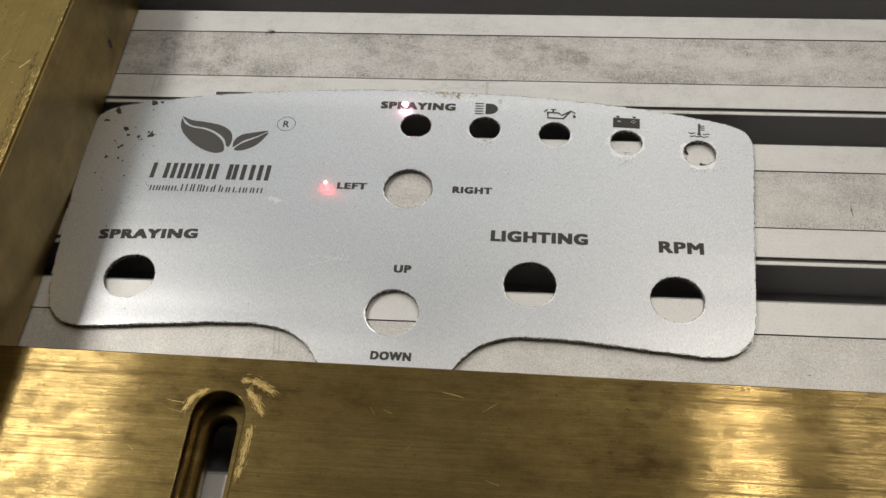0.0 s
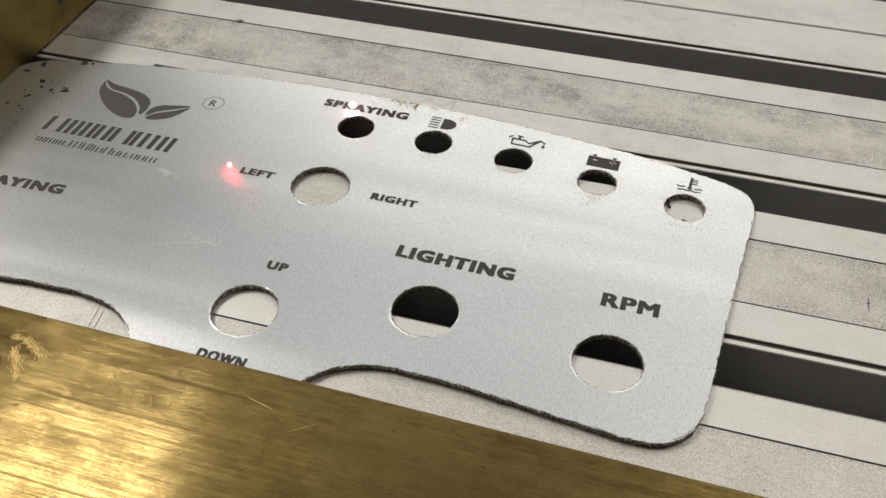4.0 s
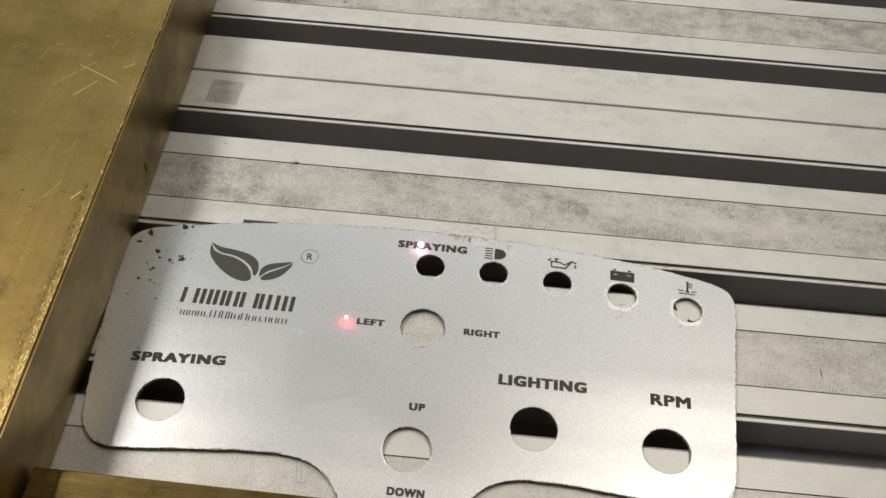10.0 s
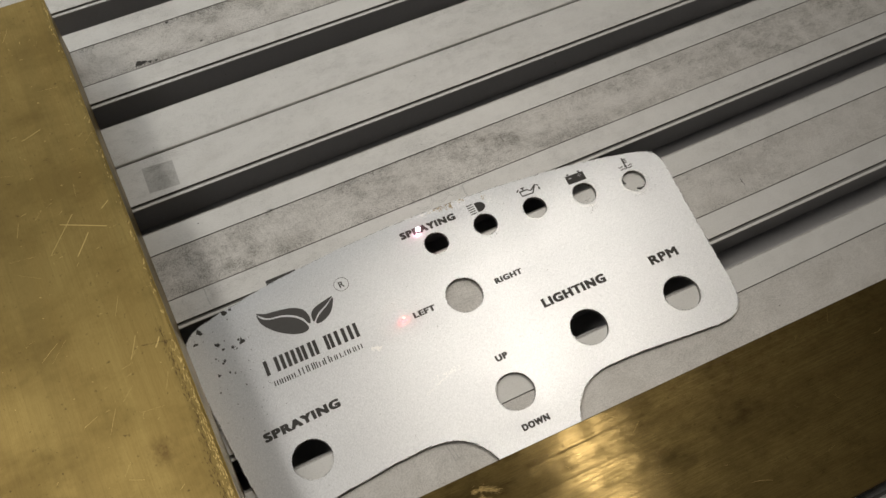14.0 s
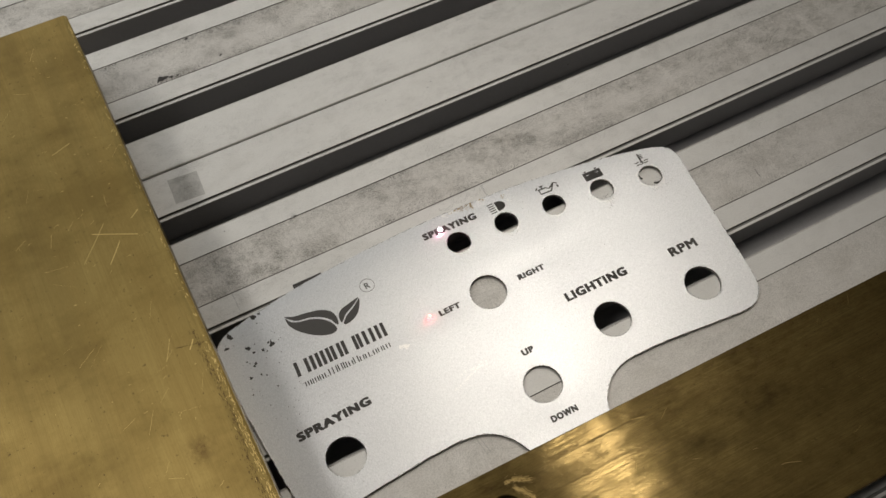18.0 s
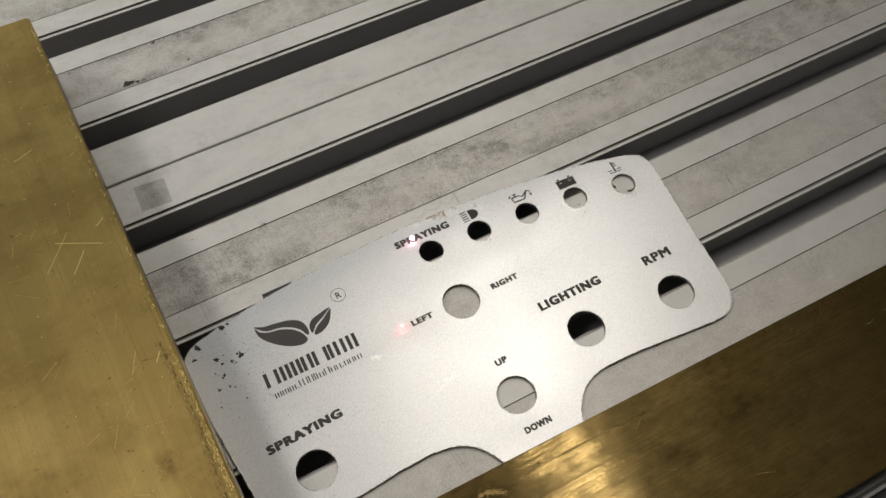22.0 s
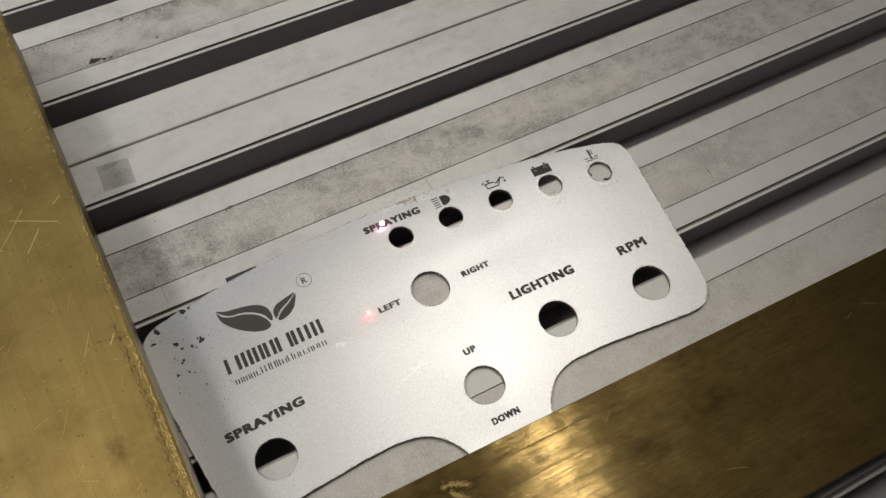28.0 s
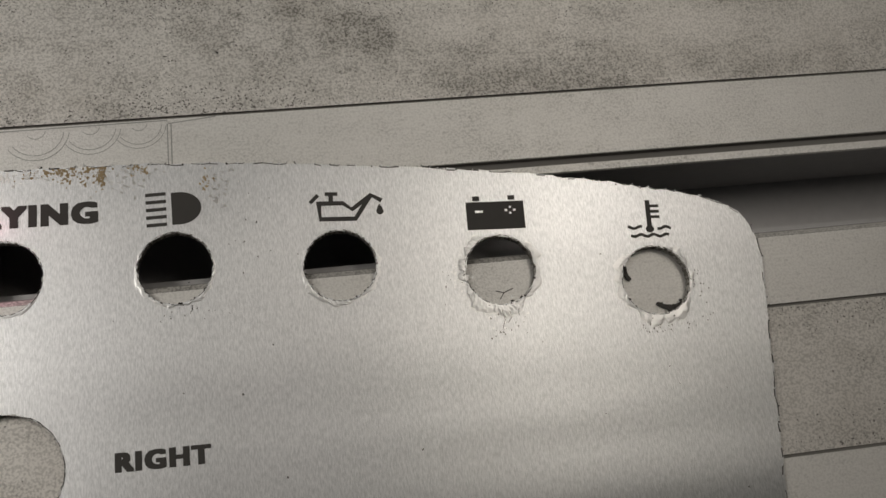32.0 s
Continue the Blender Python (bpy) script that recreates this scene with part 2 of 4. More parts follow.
def brushed_plate():
    n = Nodes("brushed_aluminium")
    fine = n.noise(6500, 1500, 1500, 3, 0.75)
    cloud = n.noise(30, 30, 30, 3)
    faint = n.ramp(n.noise(60, 45, 45, 4, 0.6), 0.55, 0.75)
    tone = n.mix(n.ramp(fine, 0.35, 0.65), (0.53, 0.54, 0.552), (0.75, 0.756, 0.77))
    tone = n.mix(n.math("MULTIPLY", faint, 0.12), tone, (0.52, 0.52, 0.52))
    n.set(Base_Color=tone, Metallic=0.93, Roughness=n.ramp(cloud, 0.3, 0.7, 0.30, 0.35))
    n.bump(fine, 0.06, 0.00003)
    wavy = n.node("ShaderNodeBump")
    wavy.inputs["Strength"].default_value, wavy.inputs["Distance"].default_value = 1.0, 0.0004
    n.link(n.noise(3, 48, 48, 2, 0.5), wavy.inputs["Height"])
    n.link(wavy.outputs[0], n.bsdf.inputs["Normal"].links[0].from_node.inputs["Normal"])
    n.brushed_along(1, 0, 0, 0.55)
    return n.mat


def glow(name, colour, strength):
    n = Nodes(name)
    n.set(Base_Color=(0.8, 0.8, 0.8), Emission_Color=colour, Emission_Strength=strength)
    return n.mat


TABLE = table_metal("table_aluminium", (0.765, 0.752, 0.727), 0.12)
TABLE_DIRTY = table_metal("soiled_table_aluminium", (0.72, 0.695, 0.66), 0.85)
# aluminium darkened: the shade inside the slots is put into these two greys
SLOT = plain("shaded_slot_wall", (0.50, 0.49, 0.485), 0.5, 0.2)
SLOT_FLOOR = plain("shaded_slot_floor", (0.42, 0.415, 0.42), 0.45, 0.5)
# dark grey of the groove faces and slot edges
GROOVE = plain("groove_dark_grey", (0.22, 0.21, 0.195), 0.8)
BRASS_X = brass("brushed_brass_bar", "x", 0.40, 0.58, 1.5)
BRASS_Y = brass("brushed_brass_block", "y", 0.33, 0.86, 0.4)
BRASS_WORN = plain("rubbed_brass", (0.52, 0.375, 0.15), 0.5, 1.0)
BRASS_BRIGHT = plain("scratch_and_gleam_brass", (0.74, 0.55, 0.22), 0.5, 0.9)
BRASS_TARNISH = plain("tarnished_brass", (0.13, 0.085, 0.035), 0.42, 0.9)
PLATE = brushed_plate()
SCUFF = plain("scuffed_aluminium", (0.82, 0.82, 0.82), 0.36, 0.85)
CUT = burnt_edge()
MARK = plain("laser_black", (0.050, 0.045, 0.040), 0.6)
LEAF = plain("laser_black_hatched", (0.075, 0.07, 0.065), 0.5)
SOOT = plain("grey_soot", (0.17, 0.16, 0.145), 0.7, 0.2)
CHIP = plain("dark_chip", (0.06, 0.055, 0.05), 0.7)
RUST = plain("rusty_crust", (0.46, 0.35, 0.20), 0.7, 0.2)
GLUE = plain("pale_film", (0.88, 0.87, 0.85), 0.3, 0.75)
SMUDGE = plain("grey_smudge", (0.40, 0.40, 0.385), 0.6, 0.3)
ETCH = table_metal("faint_etching", (0.60, 0.59, 0.565), 0.6)
CRUMB = plain("pale_metal_crumb", (0.75, 0.74, 0.72), 0.5)
SPARK = glow("spark_glow", (1.0, 0.86, 0.93), 9.0)
POINTER = glow("pointer_glow", (1.0, 0.25, 0.22), 4.0)
WALL = plain("grey_wall_paint", (0.16, 0.163, 0.166), 0.8)
# unseen north and west walls, white to throw light onto table and brass
WALL_BOUNCE = plain("white_bounce_wall", (0.75, 0.76, 0.77), 0.8)
DARK = plain("dark_ceiling", (0.16, 0.16, 0.16), 0.9)
FLOOR = plain("grey_floor_paint", (0.25, 0.25, 0.26), 0.6)
STEEL = plain("painted_steel", (0.35, 0.36, 0.38), 0.5)

# ---------------------------------------------------------------- helpers


def empty(name):
    ob = new(name)
    ob.empty_display_size = 0.01
    return ob


def part(name, bm, material, parent=None, label="", smooth=False):
    me = bpy.data.meshes.new(name)
    bm.normal_update()
    bm.to_mesh(me)
    bm.free()
    for m in material if isinstance(material, (list, tuple)) else (material,):
        me.materials.append(m)
    if smooth:
        for f in me.polygons:
            f.use_smooth = True
    ob = new(name, me)
    ob.parent = parent
    if label:
        ob["label"] = label
    return ob


def box(bm, x0, x1, y0, y1, z0, z1):
    v = bmesh.ops.create_cube(bm, size=1)["verts"]
    bmesh.ops.scale(bm, vec=(x1 - x0, y1 - y0, z1 - z0), verts=v)
    bmesh.ops.translate(bm, vec=((x0 + x1) / 2, (y0 + y1) / 2, (z0 + z1) / 2), verts=v)
    return v


def sheet(loops, z0, z1, edge=0.0):
    """A flat sheet between z0 and z1: the first loop is its outline, the others are holes. In metres."""
    cu = bpy.data.curves.new("sheet", "CURVE")
    cu.dimensions, cu.fill_mode = "2D", "BOTH"
    cu.extrude = (z1 - z0) / 2 - edge
    cu.bevel_depth, cu.bevel_resolution = edge, 1
    cu.offset = -edge
    for loop in loops:
        s = cu.splines.new("POLY")
        s.points.add(len(loop) - 1)
        for p, (x, y) in zip(s.points, loop):
            p.co = (x, y, 0, 1)
        s.use_cyclic_u = True
    ob = bpy.data.objects.new("sheet", cu)
    scene.collection.objects.link(ob)
    me = bpy.data.meshes.new_from_object(ob.evaluated_get(bpy.context.evaluated_depsgraph_get()))
    bm = bmesh.new()
    bm.from_mesh(me)
    bmesh.ops.remove_doubles(bm, verts=bm.verts, dist=1e-6)
    bmesh.ops.translate(bm, vec=(0, 0, (z0 + z1) / 2), verts=bm.verts)
    bpy.data.objects.remove(ob)
    bpy.data.meshes.remove(me)
    return bm


def circle(x, y, r, n=48, rough=0.0):
    return [(x + (r + random.gauss(0, rough)) * math.cos(2 * math.pi * i / n), y + (r + random.gauss(0, rough)) * math.sin(2 * math.pi * i / n)) for i in range(n)]


def lettering(words, x0, x1, y0, y1, parent, bold=0.06, name="lettering", z=1.23, turn=0.0):
    """Words in the built-in font, thickened and fitted into a box of millimetres."""
    cu = bpy.data.curves.new("words", "FONT")
    cu.body, cu.size, cu.resolution_u = words, 1.0, 3
    cu.space_character = 1.0 + bold * 2.6
    ob = bpy.data.objects.new("words", cu)
    scene.collection.objects.link(ob)
    me = bpy.data.meshes.new_from_object(ob.evaluated_get(bpy.context.evaluated_depsgraph_get()))
    bpy.data.objects.remove(ob)
    bm = bmesh.new()
    shifts = [(i * bold, j * bold * 0.6) for i in (-1, -0.33, 0.33, 1) for j in (-1, 0, 1)] if bold else [(0, 0)]
    for k, (dx, dy) in enumerate(shifts):
        n = len(bm.verts)
        bm.from_mesh(me)
        bm.verts.ensure_lookup_table()
        bmesh.ops.translate(bm, vec=(dx, dy, k), verts=bm.verts[n:])
    bpy.data.meshes.remove(me)
    xs, ys = [v.co.x for v in bm.verts], [v.co.y for v in bm.verts]
    xa, xb, ya, yb = min(xs), max(xs), min(ys), max(ys)
    c, s = math.cos(radians(turn)), math.sin(radians(turn))
    xm, ym = (x0 + x1) / 2, (y0 + y1) / 2
    for v in bm.verts:
        u, w = (v.co.x - xa) / (xb - xa) * (x1 - x0) + x0 - xm, (v.co.y - ya) / (yb - ya) * (y1 - y0) + y0 - ym
        v.co = (MM * (xm + c * u - s * w), MM * (ym + s * u + c * w), MM * (z + v.co.z * 0.002))
    for f in bm.faces:
        f.normal_update()
        if f.normal.z < 0:
            f.normal_flip()
    return part(name, bm, MARK, parent)


def patch(bm, pts, z):
    """A flat piece with the outline pts, in mm."""
    f = bm.faces.new([bm.verts.new((x * MM, y * MM, z * MM)) for x, y in pts])
    f.normal_update()
    if f.normal.z < 0:
        f.normal_flip()


def rounded(pts, steps=5):
    """A closed smooth line through pts."""
    out = []
    n = len(pts)
    for i in range(n):
        p0, p1, p2, p3 = (Vector((*pts[(i + k - 1) % n], 0)) for k in range(4))
        for k in range(steps):
            t = k / steps
            q = 0.5 * (2 * p1 + (p2 - p0) * t + (2 * p0 - 5 * p1 + 4 * p2 - p3) * t * t + (3 * p1 - p0 - 3 * p2 + p3) * t ** 3)
            out.append((q.x, q.y))
    return out


def stroke(pts, w):
    """The outline of a line of width w through pts."""
    left, right = [], []
    for i, p in enumerate(pts):
        a, b = Vector(pts[max(i - 1, 0)]), Vector(pts[min(i + 1, len(pts) - 1)])
        d = (b - a).normalized()
        left.append((p[0] - d.y * w / 2, p[1] + d.x * w / 2))
        right.append((p[0] + d.y * w / 2, p[1] - d.x * w / 2))
    return left + right[::-1]


def blob(x, y, r, n=9, uneven=0.35, stretch=1.0, turn=0.0):
    pts = []
    for i in range(n):
        a = 2 * math.pi * i / n
        q = r * (1 + random.uniform(-uneven, uneven))
        u, w = q * math.cos(a) * stretch, q * math.sin(a)
        pts.append((x + u * math.cos(turn) - w * math.sin(turn), y + u * math.sin(turn) + w * math.cos(turn)))
    return pts


def crumb(bm, x, y, z, r):
    """A small broken chip resting at height z."""
    v = bmesh.ops.create_icosphere(bm, subdivisions=1, radius=r * MM)["verts"]
    for q in v:
        q.co = Vector((q.co.x * random.uniform(0.6, 1.3) + x * MM, q.co.y * random.uniform(0.6, 1.3) + y * MM, (q.co.z * 0.6 + (z + r * 0.45) * MM)))


# ---------------------------------------------------------------- room
def room():
    x0, x1, y0, y1, z0, z1, w = -2.2, 2.2, -1.8, 2.6, -0.85, CEILING, 0.1
    # unseen shell: white sides brighten the metal's reflections, dark sides and ceiling dim them
    for name, b in (("wall_west", (x0 - w, x0, y0, y1, z0, z1)), ("wall_east", (x1, x1 + w, y0, y1, z0, z1)),
                    ("wall_south", (x0 - w, x1 + w, y0 - w, y0, z0, z1)), ("wall_north", (x0 - w, x1 + w, y1, y1 + w, z0, z1)),
                    ("ceiling", (x0 - w, x1 + w, y0 - w, y1 + w, z1, z1 + w)), ("floor", (x0 - w, x1 + w, y0 - w, y1 + w, z0 - w, z0))):
        bm = bmesh.new()
        box(bm, *b)
        tagged(part(name, bm, {"floor": FLOOR, "ceiling": DARK, "wall_north": WALL_BOUNCE, "wall_west": WALL_BOUNCE}.get(name, WALL)), kind="structure")


room()

# ---------------------------------------------------------------- slotted table
SLOT_W, PITCH, JOINT = 11.9, 45.0, 60.75
TOP, SOILED, WALLS, GROOVED, BED = range(5)


def plank_section():
    """Outline of one 180 mm extrusion from its south edge to its north edge: (y, z, material of the face that follows), in mm."""
    pts = [(0.0, -15.0, TOP), (0.0, -0.75, TOP), (0.08, -0.42, TOP), (0.26, -0.18, TOP), (0.48, -0.05, TOP), (0.75, 0.0, TOP)]
    lip, deep = 2.6, 13.0
    for k in range(4):
        a = 22.35 + PITCH * k - SLOT_W / 2          # south edge of the slot
        b = a + SLOT_W
        # WALLS and BED faces carry the slots' shade in their colour
        pts += [(a, 0.0, GROOVED), (a + 0.05, -0.06, SOILED), (a + 0.62, -0.42, GROOVED), (a + 0.7, -0.5, WALLS), (a + 0.7, -4.4, BED), (a + 2.2, -4.4, WALLS), (a + 2.25, -6.2, WALLS),
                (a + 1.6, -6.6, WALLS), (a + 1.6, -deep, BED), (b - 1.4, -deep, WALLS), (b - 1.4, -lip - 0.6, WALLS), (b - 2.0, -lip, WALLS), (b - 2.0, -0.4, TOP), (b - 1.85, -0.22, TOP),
                (b - 0.95, -0.22, GROOVED), (b - 0.85, -0.7, GROOVED), (b - 0.1, -0.7, GROOVED), (b, -0.1, TOP), (b + 0.1, 0.0, TOP)]
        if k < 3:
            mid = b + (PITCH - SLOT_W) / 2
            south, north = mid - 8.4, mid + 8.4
            pts += [(south - 0.18, 0.0, GROOVED), (south - 0.12, -0.31, GROOVED), (south + 0.12, -0.31, GROOVED), (south + 0.18, -0.06, SOILED),
                    (north - 0.18, -0.06, GROOVED), (north - 0.12, -0.31, GROOVED), (north + 0.12, -0.31, GROOVED), (north + 0.18, 0.0, TOP)]
    pts += [(178.95, 0.0, TOP), (179.22, -0.05, TOP), (179.44, -0.18, TOP), (179.62, -0.42, TOP), (179.7, -0.75, TOP), (179.7, -15.0, TOP)]
    return pts


def plank(y0, x0, x1, parent):
    pts = plank_section()
    bm = bmesh.new()
    west = [bm.verts.new((x0, y0 + y * MM, z * MM)) for y, z, _ in pts]
    east = [bm.verts.new((x1, y0 + y * MM, z * MM)) for y, z, _ in pts]
    n = len(pts)
    for i in range(n):
        j = (i + 1) % n
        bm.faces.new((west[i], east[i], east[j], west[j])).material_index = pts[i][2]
    bm.faces.new(west)
    bm.faces.new(list(reversed(east)))
    bmesh.ops.recalc_face_normals(bm, faces=bm.faces)
    return part("plank", bm, (TABLE, TABLE_DIRTY, SLOT, GROOVE, SLOT_FLOOR), parent)


table = tagged(empty("slotted_table"), "grey aluminium machine table of slotted extrusions, stained and dusty", "machine table")
for k in (-2, -1, 0, 1):
    plank((JOINT + 180 * k + 0.15) * MM, -0.45, 0.60, table)
bm = bmesh.new()
box(bm, -0.43, 0.58, -0.29, 0.41, -0.85, -0.0151)
part("base", bm, STEEL, table)

# ---------------------------------------------------------------- cut panel
PLATE_TOP, CX = 1.2, 17.15   # the panel is 1.2 mm thick and lies flat on the table


def panel_outline():
    """One half of the outline in mm from the middle line, mirrored."""
    half = [(0, 1.95), (15, 1.75), (30, 0.85), (45, -0.6), (58, -2.3), (70, -4.6), (76, -6.0), (79.7, -7.2), (82.2, -9.3), (83.4, -12.0), (83.5, -15.0), (82.4, -32.0), (80.9, -47.5), (79.3, -61.0),
            (78.4, -65.2), (76.2, -69.0), (73.2, -71.0), (69.6, -71.7), (61.6, -71.1), (50.0, -70.0), (38.0, -69.0), (28.2, -68.9), (23.2, -69.9), (19.2, -72.0), (16.0, -75.2), (13.6, -79.6), (12.2, -85.0), (11.8, -92.0), (11.8, -104.0)]
    fine = []
    for (xa, ya), (xb, yb) in zip(half, half[1:]):
        n = max(1, int(math.hypot(xb - xa, yb - ya) / 0.9))
        fine += [(xa + (xb - xa) * i / n, ya + (yb - ya) * i / n) for i in range(n)]
    fine.append(half[-1])
    for _ in range(3):
        fine = [fine[0]] + [((a[0] + 2 * b[0] + c[0]) / 4, (a[1] + 2 * b[1] + c[1]) / 4) for a, b, c in zip(fine, fine[1:], fine[2:])] + [fine[-1]]
    whole = [(x, y) for x, y in fine] + [(-x, y) for x, y in reversed(fine[1:])]
    c, s = math.cos(radians(-0.8)), math.sin(radians(-0.8))
    whole = [(CX + c * x - s * (y + 30), -30 + s * x + c * (y + 30)) for x, y in whole]
    # the east edge is cut a little hollow
    whole = [(x - (math.sin(math.pi * (y + 8) / -60) if x > 80 and -68 < y < -8 else 0.0), y) for x, y in whole]
    return [((x + random.gauss(0, 0.075)) * MM, (y + random.gauss(0, 0.075)) * MM) for x, y in whole]


SMALL = [(17.5, -9.95), (34.9, -10.45), (52.35, -11.75), (69.85, -13.9), (87.4, -16.75)]
LARGE = [(17.3, -29.95), (16.8, -64.35), (-44.55, -57.3), (46.95, -55.9), (79.2, -58.5)]
panel = tagged(empty("control_panel"), "brushed aluminium panel with black engraving, on the table", "control panel")
panel.matrix_world = pose(0, 0, 0.03 * MM)
bm = sheet([panel_outline()] + [circle(x * MM, y * MM, 3.9 * MM, 72, 0.00005) for x, y in SMALL] + [circle(x * MM, y * MM, 5.85 * MM, 64, 0.00003) for x, y in LARGE], 0, PLATE_TOP * MM)
for f in bm.faces:
    f.material_index = 0 if abs(f.normal.z) > 0.5 else 1
part("plate", bm, (PLATE, CUT), panel)
for words, x0, x1, y0, y1, turn in (("LIGHTING", 37.7, 60.0, -44.8, -41.7, -0.8), ("RPM", 75.9, 86.0, -46.5, -43.3, -1.5), ("RIGHT", 28.0, 37.5, -31.1, -29.1, -0.8), ("LEFT", 0.0, 7.3, -30.7, -28.75, 0.0),
                                    ("UP", 16.1, 20.1, -54.1, -52.0, 0), ("DOWN", 13.2, 22.0, -76.3, -74.2, -0.5), ("SPRAYING", -54.8, -31.1, -46.95, -44.15, 2.4), ("SPRAYING", 7.9, 27.2, -4.6, -2.1, -1.0)):
    lettering(words, x0, x1, y0, y1, panel, 0.05 if words == "RPM" else 0.07, turn=turn)

Z = 1.23


def letter_bars(x0, y0, y1, widths, gap, lean):
    """A line of plain upright bars in place of a maker's name; a negative width is a space."""
    bm = bmesh.new()
    x = x0
    for w in widths:
        if w > 0:
            patch(bm, [(x, y0), (x + w, y0), (x + w + lean, y1), (x + lean, y1)], Z)
        x += abs(w) + gap
    return bm


for x, w in ((-47.0, 4.4), (-41.9, 2.9), (-38.4, 0.8), (-36.6, 2.6), (-33.0, 2.7), (-27.8, 2.5), (-24.4, 3.3), (-20.2, 3.0)):
    for u in ((0.0, w - 1.1) if w > 1 else (0.0,)):
        part("brand_bar", letter_bars(x + u, -28.8, -24.0, (1.1,), 0, 0.2), MARK, panel)
x = -46.2
for w, h, strokes in ((0.722, 1.6, 3), (0.722, 1.6, 3), (0.722, 1.6, 3), (0.278, 0.35, 1), (0.944, 2.2, 3), (0.556, 2.2, 2), (0.222, 2.2, 1), (0.278, 2.0, 1), (0.556, 1.6, 2), (0.611, 2.2, 2), (0.556, 1.6, 2), (0.556, 1.6, 2), (0.278, 0.35, 1), (0.5, 1.6, 2),
                      (0.556, 1.6, 2), (0.833, 1.6, 3)):
    w *= 3.18
    bm = letter_bars(x + 0.15, -32.7, -32.7 + h, (0.36,) * strokes, (w - 0.3 - 0.36 * strokes) / max(1, strokes - 1), 0.05)
    part("brand_bar", bm, MARK, panel)
    x += w

bm = bmesh.new()
patch(bm, rounded([(-43.00, -8.58), (-40.30, -9.78), (-37.00, -10.28), (-32.30, -11.38), (-29.40, -13.48), (-28.60, -16.38), (-29.10, -18.38), (-29.80, -17.98), (-30.70, -15.88), (-33.00, -13.78), (-36.00, -12.38), (-39.70, -11.68), (-41.60, -10.38)]), Z)
part("leaf_half", bm, LEAF, panel)
bm = bmesh.new()
patch(bm, rounded([(-43.00, -9.18), (-42.60, -12.58), (-39.70, -16.38), (-35.80, -19.28), (-32.40, -20.48), (-30.30, -19.98), (-30.20, -18.38), (-31.10, -16.48), (-33.10, -14.48), (-36.30, -12.88), (-39.70, -12.18), (-41.90, -10.98)]), Z)
part("leaf_half", bm, LEAF, panel)
bm = bmesh.new()
patch(bm, rounded([(-19.80, -12.88), (-22.90, -13.38), (-26.30, -14.28), (-27.90, -15.98), (-28.10, -18.28), (-27.40, -18.08), (-25.70, -16.38), (-22.60, -14.78)]), Z)
part("leaf_half", bm, LEAF, panel)
bm = bmesh.new()
patch(bm, rounded([(-19.70, -13.38), (-21.70, -17.18), (-24.40, -19.08), (-26.80, -19.58), (-27.50, -18.88), (-25.80, -17.08), (-22.60, -15.28)]), Z)
part("leaf_half", bm, LEAF, panel)
bm = bmesh.new()
ring = [(-15.6 + 2.3 * math.cos(math.pi * i / 24), -10.4 + 2.3 * math.sin(math.pi * i / 24)) for i in range(49)]
patch(bm, stroke(ring, 0.16), Z)
part("mark_ring", bm, MARK, panel)
lettering("R", -16.4, -14.8, -11.5, -9.4, panel, 0.02, "ring_letter")


def placed(pts, x, y, turn):
    c, s = math.cos(radians(turn)), math.sin(radians(turn))
    return [(x + c * u - s * w, y + s * u + c * w) for u, w in pts]


def headlamp_icon():
    bm = bmesh.new()
    for i in range(5):
        y = -2.05 - i * 0.86
        patch(bm, [(32.15, y - 0.22), (34.3, y - 0.2), (34.3, y + 0.18), (32.15, y + 0.16)], Z)
    patch(bm, [(34.85, -5.63)] + [(35.7 + 2.3 * math.cos(a), -3.82 + 1.83 * math.sin(a)) for a in [math.pi * (-0.5 + i / 16) for i in range(17)]] + [(34.85, -2.0)], Z)
    return bm


def oil_icon():
    bm = bmesh.new()
    for k, (pts, w) in enumerate((([(50.6, -4.35), (50.65, -6.4), (54.5, -6.65), (56.3, -4.15)], 0.55), ([(50.4, -4.58), (53.25, -4.75), (54.2, -5.55), (56.4, -4.05), (57.55, -4.8)], 0.5),
                                  ([(49.65, -4.45), (50.6, -3.6)], 0.42), ([(51.35, -3.55), (52.75, -3.65)], 0.42), ([(52.0, -3.6), (51.95, -4.6)], 0.5))):
        patch(bm, stroke(pts, w), Z + 0.003 * k)
    patch(bm, rounded([(57.25, -5.2), (57.65, -6.05), (57.25, -6.4), (56.85, -6.05)]), Z)
    return bm


def battery_icon():
    bm = sheet([placed([(u * MM, w * MM) for u, w in ((-3.3, -1.62), (3.3, -1.62), (3.3, 1.62), (-3.3, 1.62))], 0.07014, -0.00762, -2.6)]
               + [placed([(u * MM, w * MM) for u, w in q], 0.07014, -0.00762, -2.6) for q in
                  [((-2.3, 0.35), (-1.4, 0.35), (-1.4, 0.62), (-2.3, 0.62)), ((1.6, 0.8), (1.85, 0.8), (1.85, 1.05), (1.6, 1.05)), ((1.6, 0.1), (1.85, 0.1), (1.85, 0.35), (1.6, 0.35)),
                   ((1.1, 0.45), (1.4, 0.45), (1.4, 0.7), (1.1, 0.7)), ((2.05, 0.45), (2.35, 0.45), (2.35, 0.7), (2.05, 0.7))]], 1.205 * MM, Z * MM)
    for u in (-2.1, 1.95):
        patch(bm, placed([(u - 0.4, 1.75), (u + 0.4, 1.75), (u + 0.4, 2.3), (u - 0.4, 2.3)], 70.14, -7.62, -2.6), Z)
    return bm


